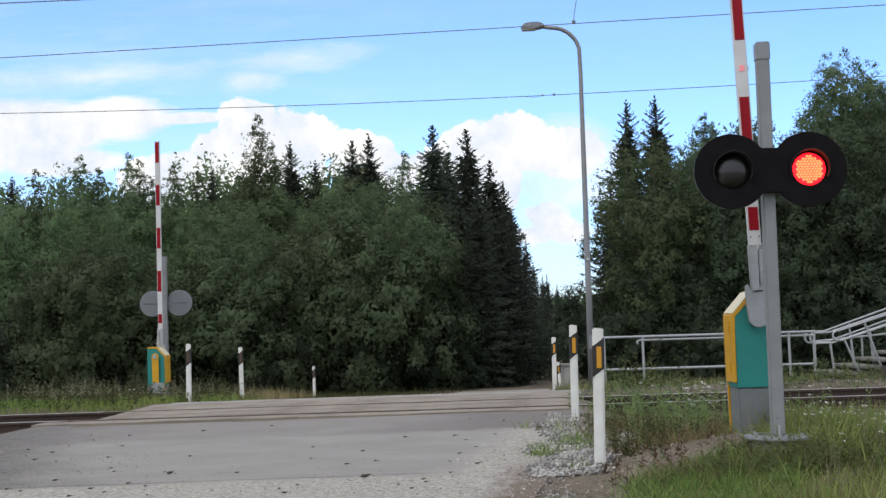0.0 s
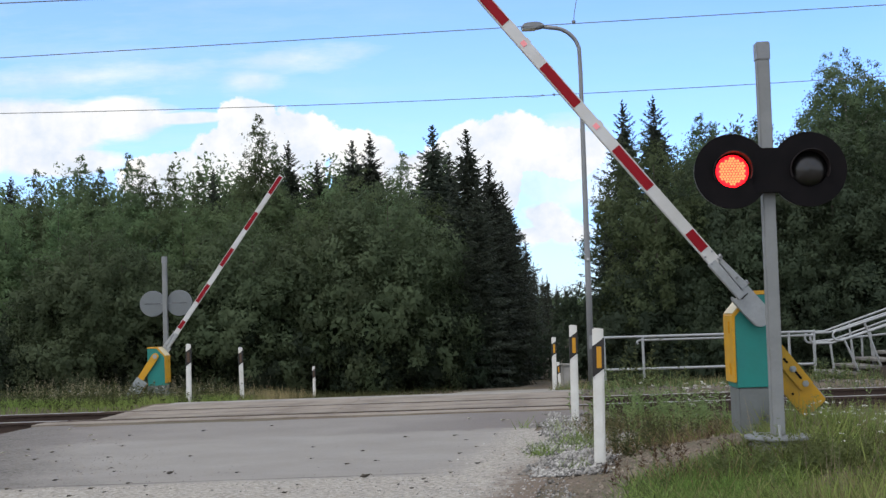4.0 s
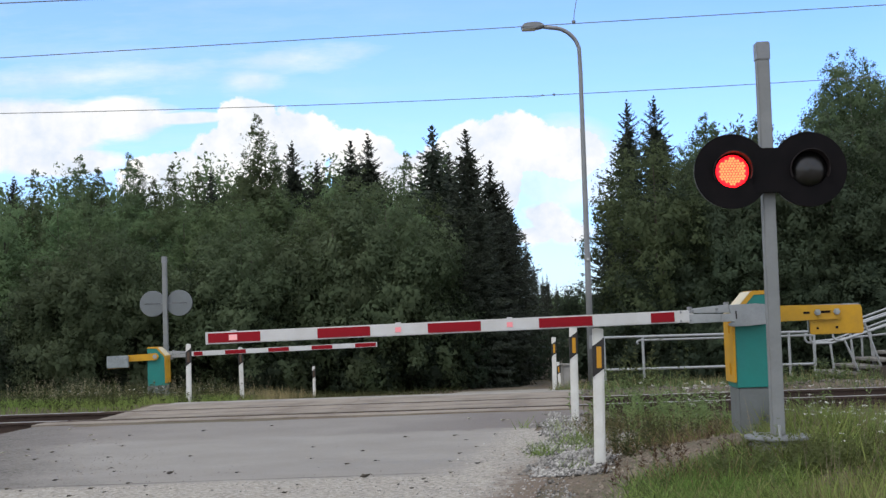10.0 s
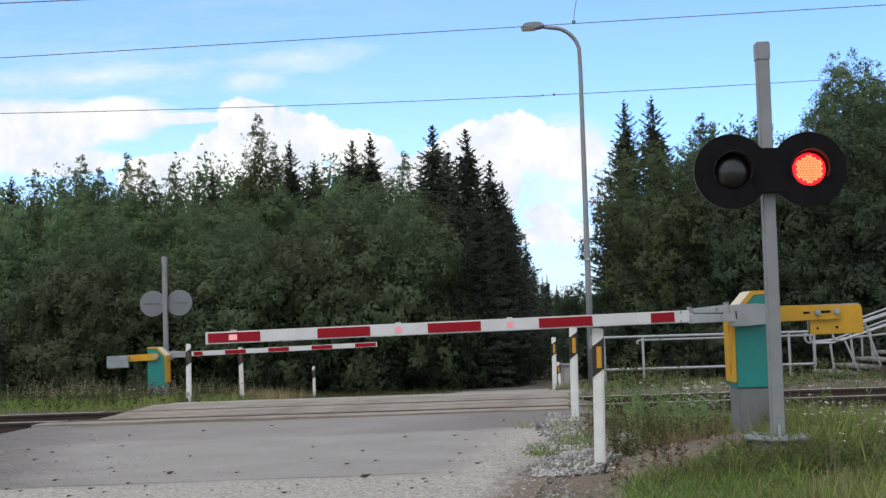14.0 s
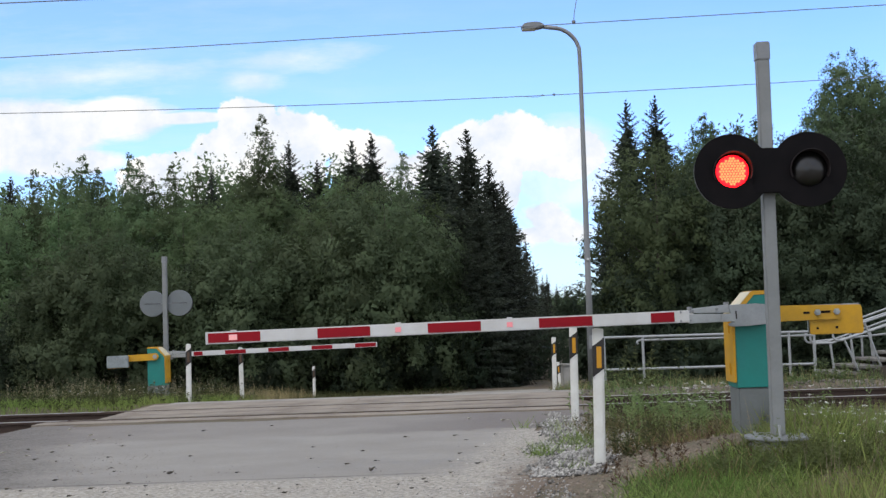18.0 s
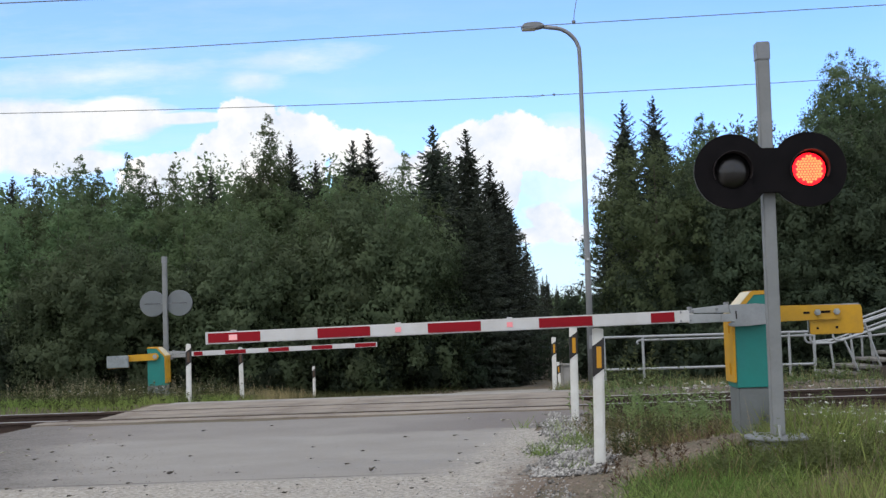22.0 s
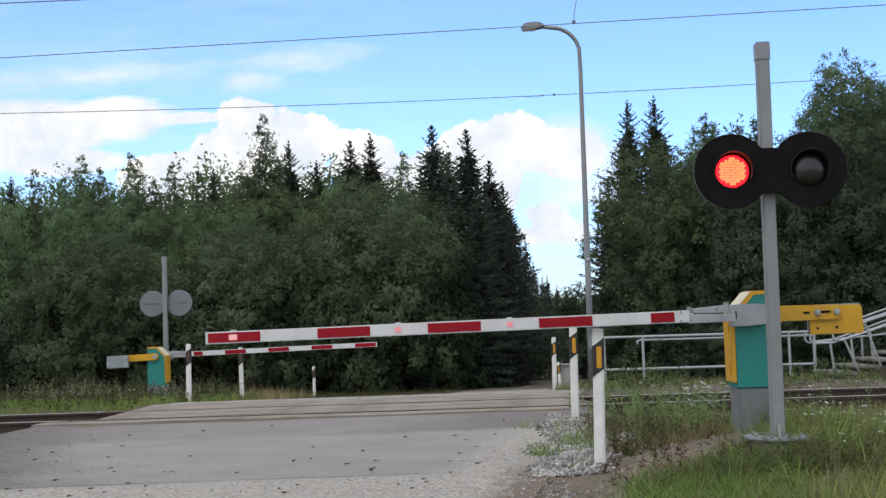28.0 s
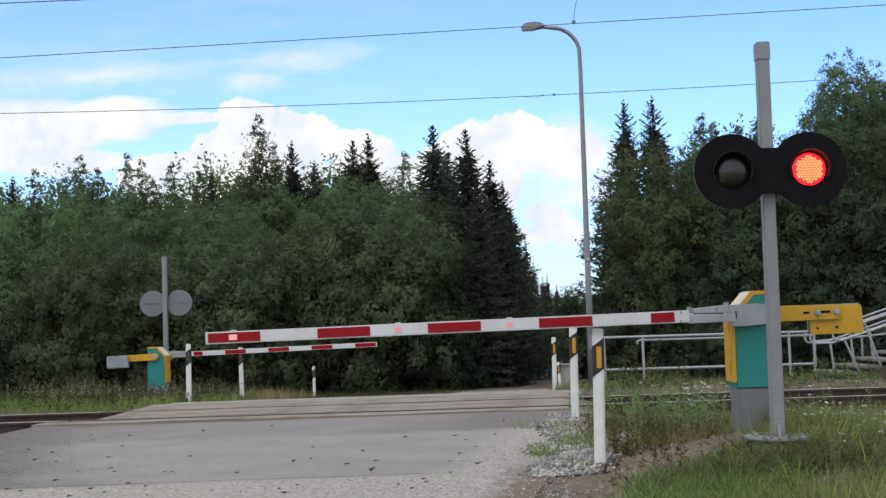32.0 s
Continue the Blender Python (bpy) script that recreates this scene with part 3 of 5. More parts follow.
    box(bm, (-0.20, y - 0.040, 0.004), (0.010, 0.016, 0.07), 0.002)
    part("latch", bm, M_BLACKBAND, arm)
    bm = B()
    rod(bm, (-0.27, y + 0.01, 0.095), (-0.27, y + 0.01, 0.118), 0.024, n=6)
    part("nut", bm, M_LAMPGREY, arm)
    for x, z in ((-0.565, 0.055), (-0.36, 0.062)):
        bm = B()
        rod(bm, (x, y - 0.045, z), (x, y - 0.012, z), 0.012, n=8)
        part("bolt", bm, M_LAMPGREY, arm)
    # boom: white box section from 0.55 m to 4.82 m
    L0, L1, hh = 0.55, 4.755, 0.0525
    bm = B()
    box(bm, (-(L0 + L1) / 2, y, lift), (L1 - L0, 0.05, hh * 2), 0.006)
    boom = part("boom", bm, M_ARMWHITE, arm, "white enamelled boom")
    tip = L1
    for k in range(5):
        a = tip - k * 0.956
        ln = 0.478 if k < 4 else 0.22
        bm = B()
        box(bm, (0, 0, 0), (ln - 0.02, 0.004, hh * 2 - 0.022), 0.0015)
        for side in (-1, 1):
            o = part("red_panel", bm.copy(), M_RED, boom)
            o.location = (-(a - ln / 2 - 0.002), y + side * 0.027, lift)
        bm.free()
    bm = B()
    box(bm, (-tip - 0.004, y, lift), (0.012, 0.054, hh * 2 + 0.004), 0.002)
    part("end_cap", bm, M_ARMWHITE, boom)
    for d in (0.232, 1.668, 2.63) if lit else ():
        bm = B()
        box(bm, (-(tip - d), y, lift), (0.092, 0.062, 0.068) if d < 1 else (0.070, 0.062, 0.062), 0.010)
        lamp = part("arm_lamp", bm, M_PINK if d < 1 else M_PINKDIM, arm, "small pink-lit lamp box")
        bm = B()
        box(bm, (-(tip - d), y, lift + hh + 0.004), (0.05, 0.03, 0.012), 0.003)
        part("lamp_cap", bm, M_ARMWHITE, lamp)
    for x in (0.585, 0.665):
        for z in (-0.026, 0.048):
            bm = B()
            rod(bm, (-x, y - 0.032, z), (-x, y - 0.02, z), 0.009, n=8)
            part("rivet", bm, M_LAMPGREY, boom)
    # counterweight on the other face
    y = 0.255
    bm = B()
    n = 12
    pts = [(0.0 + 0.075 * math.cos(a), 0.075 * math.sin(a)) for a in [math.pi / 2 + math.pi * k / n for k in range(n + 1)]]
    pts += [(0.80, -0.077), (0.825, -0.070), (0.835, -0.05), (0.838, 0.052), (0.48, 0.062)]
    prism(bm, pts, y - 0.040, y - 0.014, 0.004)
    part("counterweight_lever", bm, M_YELLOW, arm, "yellow steel lever")
    bm = B()
    prism(bm, [(0.565, -0.205), (1.02, -0.212), (1.037, -0.195), (1.032, 0.02), (1.018, 0.046), (0.72, 0.052), (0.565, 0.045)], y - 0.013, y + 0.012, 0.005)
    part("weight_plate", bm, M_YELLOW, arm, "yellow weight plate")
    bm = B()
    prism(bm, [(0.56, -0.20), (1.03, -0.20), (1.03, 0.06), (0.56, 0.06)], y + 0.013, y + 0.075, 0.012)
    part("weight", bm, M_WEIGHT, arm, "pale grey cast weight")
    for x in (0.628, 0.797):
        bm = B()
        rod(bm, (x, y - 0.072, -0.008), (x, y + 0.09, -0.008), 0.017, n=8)
        rod(bm, (x, y - 0.058, -0.008), (x, y - 0.042, -0.008), 0.030, n=6)
        part("bolt", bm, M_GALV, arm, "bright zinc bolt and nut")
    for x, z, w in ((0.532, -0.008, 0.055), (0.70, -0.006, 0.085), (0.63, -0.150, 0.020), (0.80, -0.150, 0.020)):
        bm = B()
        box(bm, (x, y - 0.0415 if z > -0.1 else y - 0.0145, z), (w, 0.004, 0.020), 0.0)
        part("slot", bm, M_BLACK, arm)
    return t, arm


NEAR_B = pose(2.685, 9.93, 0.27, 0, 0, TURN)
FAR_B = pose(-6.285, 24.72, -0.24, 0, 0, TURN + 180)
near_barrier, near_arm = barrier(NEAR_B)
far_barrier, far_arm = barrier(FAR_B, False)


# ---- light signal: mast base at the origin, lamps towards -y ----
def signal(m):
    t = thing("crossing_signal", "grey mast with two round black red-flashing warning lamps", "signal", m, "crossing signals")
    bm = B()
    lathe(bm, [(0.26, 0.0), (0.262, 0.008), (0.26, 0.022), (0.07, 0.024)], 28)
    part("base_plate", bm, M_LAMPGREY, t, "round steel base plate")
    for k in range(6):
        a = k * math.pi / 3 + 0.35
        bm = B()
        rod(bm, (0.2 * math.cos(a), 0.2 * math.sin(a), 0.0), (0.2 * math.cos(a), 0.2 * math.sin(a), 0.12 if k == 4 else 0.05), 0.012, n=8)
        part("anchor_bolt", bm, M_GALV, t)
    bm = B()
    box(bm, (0, 0, 1.53), (0.098, 0.098, 3.02), 0.008)
    part("mast", bm, M_GREY, t, "grey painted square steel mast")
    bm = B()
    box(bm, (0, 0, 3.10), (0.110, 0.110, 0.15), 0.008)
    part("mast_cap", bm, M_LAMPGREY, t)
    bm = B()
    box(bm, (0, -0.113, 2.12), (0.30, 0.028, 0.36), 0.006)
    part("junction_box", bm, M_BLACK, t, "black bridge plate between the lamps")
    bm = B()
    box(bm, (0, -0.052, 2.12), (0.62, 0.02, 0.03), 0.004)
    part("cross_strut", bm, M_LAMPGREY, t)
    units = []
    for s in (-1, 1):
        head = new("lamp_head")
        head.empty_display_size = 0.1
        head.parent = t
        head.location = (s * 0.302, -0.115, 2.12)
        face = Matrix.Rotation(math.radians(90), 4, "X")     # z of the lathe to -y
        bm = B()
        lathe(bm, [(0.140, -0.01), (0.297, -0.01), (0.300, 0.0), (0.297, 0.010), (0.141, 0.010), (0.140, -0.01)], 48, face)
        part("background_disc", bm, M_BLACK, head, "round black background disc")
        bm = B()
        lathe(bm, [(0.292, -0.0105), (0.292, -0.060), (0.284, -0.068), (0.10, -0.070), (0.0, -0.070)], 48, face)
        part("disc_back", bm, M_DISC, head, "grey back of the disc")
        bm = B()
        box(bm, (0, 0.074, 0), (0.36, 0.008, 0.010), 0.002)
        part("back_strap", bm, M_BLACKBAND, head)
        # visor: an open half tube over the lens
        bm = B()
        n, depth = 26, 0.10
        prev = None
        for k in range(n + 1):
            a = math.radians(-25 + 230 * k / n)
            cut = depth * (0.55 + 0.45 * max(0.0, math.sin(a)))
            ring = [bm.verts.new((r * math.cos(a), yy, r * math.sin(a))) for r, yy in ((0.151, -0.008), (0.155, -cut), (0.150, -cut), (0.145, -0.008))]
            if prev:
                for j in range(4):
                    bm.faces.new((prev[j], ring[j], ring[(j + 1) % 4], prev[(j + 1) % 4]))
            prev = ring
        part("visor", bm, M_VISOR, head, "black visor")
        units.append(head)
    return t, units


def lens_unit(t, x):
    """A turning lens: one face a lit cluster of diodes, the other a dark glass cone."""
    unit = new("lens_unit")
    unit.empty_display_size = 0.1
    unit.parent = t
    unit.location = (x, -0.115, 2.12)
    unit["label"] = "turning lamp lens, lit red on one face"
    face = Matrix.Rotation(math.radians(90), 4, "X")
    bm = B()
    lathe(bm, [(0.0, 0.018), (0.06, 0.016), (0.112, 0.012), (0.129, 0.008), (0.129, 0.002), (0.0, 0.002)], 48, face)
    part("lit_lens", bm, M_LEDBASE, unit, "glowing red lens")
    bm = B()
    step = 0.0235
    for i in range(-6, 7):
        for j in range(-6, 7):
            x0, z0 = (i + 0.5 * (j % 2)) * step, j * step * 0.87
            if math.hypot(x0, z0) < 0.103:
                lathe(bm, [(0.0108, 0.012), (0.0100, 0.021), (0.005, 0.024)], 6, Matrix.Translation((x0, 0, z0)) @ face)
    tagged(part("lit_core", bm, M_LED, unit, "bright orange-red core of the lens"), kind="stuff")
    bm = B()
    lathe(bm, [(0.136, 0.0), (0.134, -0.006), (0.120, -0.026), (0.090, -0.046), (0.045, -0.058), (0.0, -0.061)], 32, face)
    # ring added to block red glow leaking round the turned lens
    ring = B()
    lathe(ring, [(0.1385, -0.006), (0.1385, 0.011), (0.1300, 0.011), (0.1300, -0.006), (0.1385, -0.006)], 40, face)
    part("lens_ring", ring, M_BLACK, unit, "added black ring that blocks stray glow round the lens")
    part("dark_glass", bm, M_DARKGLASS, unit, "unlit dark glass cone", True)
    return unit


NEAR_S = pose(2.602, 9.04, 0.255, 0, 0.6, TURN)
FAR_S = pose(-6.29, 25.45, -0.23, 0, 0, TURN + 180)
near_signal, near_heads = signal(NEAR_S)
near_left, near_right = lens_unit(near_signal, -0.302), lens_unit(near_signal, 0.302)
far_signal, far_heads = signal(FAR_S)
for xx in (-0.302, 0.302):
    lens_unit(far_signal, xx)
for mm in (NEAR_S, FAR_S):
    f = thing("foundation", "rough concrete foundation under the signal mast", "foundation", mm)
    bm = B()
    lathe(bm, [(0.25, -0.45), (0.23, -0.05), (0.19, -0.0005)], 24)
    part("block", bm, M_CONCRETE, f)


# ---- marker posts ----
def marker_post(back=False):
    t = thing("marker_post", "white marker post with black band and dull dark reflector" if back else "white marker post with black band and amber reflector", "post", group="marker posts")
    bm = B()
    box(bm, (0, 0, 0.47), (0.095, 0.055, 1.36), 0.015)
    bmesh.ops.bisect_plane(bm, geom=bm.verts[:] + bm.edges[:] + bm.faces[:], plane_co=(0, 0, 1.14), plane_no=(0.12, 0, 1), clear_outer=True)
    es = [e for e in bm.edges if e.is_boundary]
    if es:
        bmesh.ops.contextual_create(bm, geom=es)
    part("stake", bm, M_WHITE, t, "white plastic stake")
    bm = B()
    prism(bm, [(-0.050, 0.72), (0.050, 0.795), (0.050, 1.06), (-0.050, 0.985)], -0.031, 0.031, 0.002)
    band = part("band", bm, M_BLACKBAND, t, "slanted black band")
    for s in (-1, 1):
        bm = B()
        box(bm, (0.004, s * 0.034, 0.89), (0.042, 0.008, 0.185), 0.003)
        part("reflector", bm, M_DULLREF if back else M_AMBER, band, "dull brown reflector" if back else "amber reflector")
    return t


post0, post1 = marker_post(), marker_post(True)
POSTS = [(1.283, 9.79, 0.025, 0, 1.4), (1.545, 13.93, 0.03, 0, 0.9), (2.33, 24.8, -0.30, 0, 1.0), (3.76, 38.0, -1.36, 0, -2.5),
         (-4.875, 21.4, -0.13, 0, 0.5), (-4.69, 25.9, -0.30, 0, -0.8), (-4.465, 38.0, -1.22, 0, 0)]
for i, (x, y, z, rx, ry) in enumerate(POSTS):
    mm = pose(x, y, z, rx, ry, TURN)
    if i == 0:
        post0.matrix_basis = mm
    elif i == 4:
        post1.matrix_basis = mm
    else:
        copy_thing(post0 if i < 4 else post1, mm)


def concrete_block():
    t = thing("concrete_block", "grey weathered concrete block beside the road", "block", pose(4.08, 38.4, -1.12, 0, 2, 8))
    bm = B()
    box(bm, (0, 0, 0.30), (0.46, 0.40, 0.92), 0.03)
    part("body", bm, M_CONCRETE, t)
    bm = B()
    box(bm, (0, 0, 0.785), (0.54, 0.48, 0.06), 0.012)
    part("lid", bm, M_CONCRETE, t)


concrete_block()


# ---- street lamp ----
def street_lamp():
    t = thing("street_lamp", "tall grey steel street lamp with a curved arm", "street lamp", pose(3.17, 25.0, -0.40, 0, 0.35, 0))
    bm = B()
    pts = [(0, 0, 0), (0, 0, 2.5), (0.0, 0, 5.0), (0.0, 0, 7.1)]
    rr = [0.075, 0.066, 0.055, 0.047]
    for k in range(1, 9):
        a = math.radians(90 * k / 8)
        pts.append((-0.62 + 0.62 * math.cos(a), 0, 7.53 + 0.62 * math.sin(a)))
        rr.append(0.045)
    pts.append((-0.85, 0, 8.18))
    rr.append(0.040)
    pipe(bm, pts, rr, 14)
    part("pole", bm, M_LAMPGREY, t, "tapering steel pole bent into an arm", True)
    bm = B()
    prism(bm, [(-1.30, 8.14), (-1.27, 8.225), (-1.14, 8.27), (-0.92, 8.275), (-0.82, 8.235), (-0.77, 8.19), (-0.80, 8.155), (-1.0, 8.125), (-1.24, 8.115)], -0.13, 0.13, 0.03)
    head = part("luminaire", bm, M_LAMPGREY, t, "grey cobra-head luminaire")
    bm = B()
    box(bm, (-1.13, 0, 8.115), (0.30, 0.2, 0.02), 0.008)
    part("diffuser", bm, M_WHITE, head, "pale glass bowl")
    bm = B()
    box(bm, (-1.0, 0, 8.272), (0.014, 0.24, 0.014))
    part("cover_seam", bm, M_BLACKBAND, head)
    bm = B()
    box(bm, (0, -0.075, 1.1), (0.085, 0.012, 0.30), 0.003)
    part("service_door", bm, M_LAMPGREY, t)
    bm = B()
    rod(bm, (0, -0.055, 2.9), (0, -0.11, 2.93), 0.03, n=8)
    part("bracket", bm, M_GALV, t)


street_lamp()


# ---- overhead wires ----
def wire(name, a, b, r, sag, label, n=40):
    t = thing(name, label, "wire")
    a, b = Vector(a), Vector(b)
    bm = B()
    pts = []
    for k in range(n + 1):
        f = k / n
        p = a.lerp(b, f)
        p.z -= sag * 4 * f * (1 - f)
        pts.append(p)
    pipe(bm, pts, r, 6)
    part("strand", bm, M_WIRE, t)
    return t


contact = wire("contact_wire", (-45, 19.158, 5.099), (45, 15.542, 6.441), 0.0068, 0.0, "grooved copper contact wire over the track")
messenger = wire("messenger_wire", (-45, 19.158, 7.15), (45, 15.542, 7.15), 0.009, 0.62, "messenger wire of the overhead line")
feeder = wire("feeder_wire", (-45, 29.809, 9.00), (45, 26.191, 8.95), 0.009, 2.18, "thin stranded feeder wire")
for nm, pts, mother in (("dropper", [(2.145, 17.264, 5.82), (2.16, 17.263, 5.95), (2.203, 17.262, 6.174), (2.24, 17.26, 6.535)], contact),
                        ("loose_strand", [(2.05, 27.915, 6.805), (2.35, 27.905, 6.775), (2.50, 27.90, 6.765), (2.62, 27.895, 6.805)], feeder)):
    bm = B()
    pipe(bm, pts, 0.006, 6)
    part(nm, bm, M_WIRE, mother)
for c, r, mother in (((2.145, 17.264, 5.83), 0.03, contact), ((2.894, 27.884, 6.81), 0.035, feeder), ((2.62, 27.895, 6.805), 0.025, feeder)):
    bm = B()
    box(bm, c, (r * 2, r, r * 1.6), r * 0.3)
    part("clamp", bm, M_WIRE, mother)


# ---- handrails and steps beyond the track ----
def handrail():
    t = thing("handrail", "galvanised tube handrail along the path to the platform", "railing")
    a, b = Vector((3.04, 21.9, 0)), Vector((7.10, 21.9, 0))
    for z, n in ((0.86, "top_rail"), (0.24, "lower_rail")):
        bm = B()
        rod(bm, (a.x, a.y, z - 0.015), (b.x, b.y, z - 0.035), 0.026, n=10)
        part(n, bm, M_GALV, t)
    bm = B()
    pipe(bm, [(3.70, 21.9, 0.70), (3.68, 21.9, 0.735), (3.70, 21.9, 0.765), (3.76, 21.9, 0.775), (4.3, 21.9, 0.772), (b.x, b.y, 0.755)], 0.022, 10)
    part("second_rail", bm, M_GALV, t, "second tube with a bent end close under the top rail")
    for f in (0.0, 0.185, 0.88, 1.0):
        p = a.lerp(b, f)
        bm = B()
        rod(bm, (p.x, p.y, -0.45), (p.x, p.y, 0.86), 0.026, n=10)
        part("post", bm, M_GALV, t)


def back_rail():
    t = thing("handrail", "low galvanised tube rail behind the platform steps", "railing")
    bm = B()
    rod(bm, (7.55, 23.5, 0.58), (11.0, 23.5, 0.82), 0.024, n=10)
    part("top_rail", bm, M_GALV, t)
    for x in (7.6, 8.6, 9.6, 10.6):
        bm = B()
        rod(bm, (x, 23.5, -0.6), (x, 23.5, 0.58 + 0.07 * (x - 7.55)), 0.022, n=10)
        part("post", bm, M_GALV, t)


def steps():
    t = thing("platform_steps", "weathered timber and concrete steps up to the platform", "steps")
    for k in range(9):
        x, z = 7.62 + 0.40 * k, 0.01 + 0.115 * k
        bm = B()
        box(bm, (x, 22.25, z), (0.44, 1.5, 0.05), 0.006)
        part("tread", bm, M_TIMBER, t, "grey weathered timber tread")
    for y in (21.46, 23.04):
        bm = B()
        prism(bm, [(7.35, -0.45), (11.2, -0.35), (11.2, 0.95), (11.0, 0.92), (7.42, -0.10), (7.35, -0.16)], y - 0.03, y + 0.03, 0.004)
        part("stringer", bm, M_SLEEPER, t, "dark timber stringer")
    # two handrails of doubled tube: start, depth, height, slope, gap, first post, lean of the posts
    for x0, y, z0, sl, gap, first, lean in ((7.24, 22.95, 0.69, 0.32, 0.22, 0.52, 0.06), (7.20, 22.50, 0.68, 0.30, 0.21, 0.40, 0.10), (7.33, 21.55, 0.74, 0.295, 0.185, 0.22, 0.36)):
        r = thing("stair_rail", "galvanised double stair handrail with looped end", "railing", group="stair handrails")
        n = 8
        ln = 3.6
        bend = 0.40 if lean < 0.2 else 0.14
        pts = [(x0 + bend + ln, y, z0 + gap / 2 + sl * ln)]
        pts += [(x0 + bend, y, z0 + gap / 2), (x0 + 0.1, y, z0 + gap / 2)]
        pts += [(x0 + 0.1 - 0.085 * math.sin(math.pi * k / n), y, z0 + gap / 2 * math.cos(math.pi * k / n)) for k in range(1, n)]
        pts += [(x0 + 0.1, y, z0 - gap / 2), (x0 + bend + 0.04, y, z0 - gap / 2), (x0 + bend + 0.04 + ln, y, z0 - gap / 2 + sl * ln)]
        bm = B()
        pipe(bm, pts, 0.022, 10)
        part("rail_loop", bm, M_GALV, r, "bent galvanised tube loop")
        for k in range(6):
            x = x0 + first + 0.40 * k
            zt = z0 - gap / 2 + sl * max(0, x - x0 - bend)
            bm = B()
            rod(bm, (x + lean * 0.95, y, zt - 0.85), (x, y, zt + gap * (k % 2)), 0.021, n=10)
            part("post", bm, M_GALV, r)


handrail()
back_rail()
steps()


# ---- leaves, grass, stones by the thousand ----
RNG = np.random.default_rng(7)


def cards(C, D, S, n=None):
    """Pointed leaves: centres, long axes, half widths across, normals if wanted; returns vertices and faces."""
    k = len(C)
    r = RNG.normal(size=(k, 3)) if n is None else n
    side = np.cross(D, r)
    side /= np.linalg.norm(side, axis=1, keepdims=True) + 1e-9
    side *= S[:, None]
    V = np.empty((k, 3, 3))
    V[:, 0], V[:, 1], V[:, 2] = C - D + side * 0.9, C - D * 0.6 - side, C + D
    F4 = np.arange(3 * k).reshape(k, 3)
    return V.reshape(-1, 3), F4


def mesh_np(name, V, F4, mat):
    me = bpy.data.meshes.new(name)
    k, w = F4.shape
    me.vertices.add(len(V))
    me.vertices.foreach_set("co", np.ascontiguousarray(V, np.float32).ravel())
    me.loops.add(k * w)
    me.loops.foreach_set("vertex_index", np.ascontiguousarray(F4, np.int32).ravel())
    me.polygons.add(k)
    me.polygons.foreach_set("loop_start", np.arange(0, k * w, w, dtype=np.int32))
    me.update(calc_edges=True)
    me.materials.append(mat)
    return me


def unit_rows(k):
    d = RNG.normal(size=(k, 3))
    return d / np.linalg.norm(d, axis=1, keepdims=True)


def trunk_mesh(h, r, mat, lean=0.04, limbs=9, reach=0.28, rise=0.5, start=0.25):
    bm = B()
    pts = [(lean * h * math.sin(2.2 * f), lean * h * math.sin(3.1 * f + 1) * f, h * f - 0.3 * (f == 0)) for f in (0, 0.2, 0.4, 0.6, 0.8, 0.97)]
    pipe(bm, pts, [r, r * 0.8, r * 0.62, r * 0.45, r * 0.28, r * 0.08], 8)
    for k in range(limbs):
        f = start + (0.9 - start) * k / limbs
        a = k * 2.4
        p = Vector((lean * h * math.sin(2.2 * f), lean * h * math.sin(3.1 * f + 1) * f, h * f))
        ln = reach * h * (1 - 0.75 * f)
        d = Vector((math.cos(a), math.sin(a), rise))
        q = p + d * ln * 0.55
        pipe(bm, [p, q, p + d * ln + Vector((0, 0, 0.15 * ln))], [r * 0.4 * (1 - f * 0.7), r * 0.22 * (1 - f * 0.7), r * 0.06], 6)
    return bm


def soft_mesh(name, V, F4, N3, mat):
    """A leaf mesh whose leaves take the light of the spray that they hang in."""
    g = np.cross(V[F4[:, 1]] - V[F4[:, 0]], V[F4[:, 2]] - V[F4[:, 0]])
    F4 = np.where((np.sum(g * N3, 1) < 0)[:, None], F4[:, ::-1], F4)
    me = mesh_np(name, V, F4, mat)
    me.polygons.foreach_set("use_smooth", np.ones(len(F4), dtype=bool))
    me.normals_split_custom_set_from_vertices(np.repeat(N3, 3, 0).tolist())
    return me


def norm_rows(v):
    return v / (np.linalg.norm(v, axis=1, keepdims=True) + 1e-9)


SHAPES = {      # width of the crown against height, from its foot (0) to its tip (1)
    "cone": lambda f: np.minimum(1.0, 0.55 + 1.9 * f) * (1 - f) ** 0.85,
    "dome": lambda f: np.sqrt(np.clip(1 - np.abs((f - 0.42) / 0.58) ** 2.3, 0, 1)),
    "bush": lambda f: np.sqrt(np.clip(1 - np.abs((f - 0.30) / 0.70) ** 2.2, 0, 1)),
    "birch": lambda f: np.sqrt(np.clip(1 - np.abs((f - 0.52) / 0.48) ** 4.0, 0, 1)) * (0.72 + 0.28 * np.sin(f * 17.0) ** 2),
}


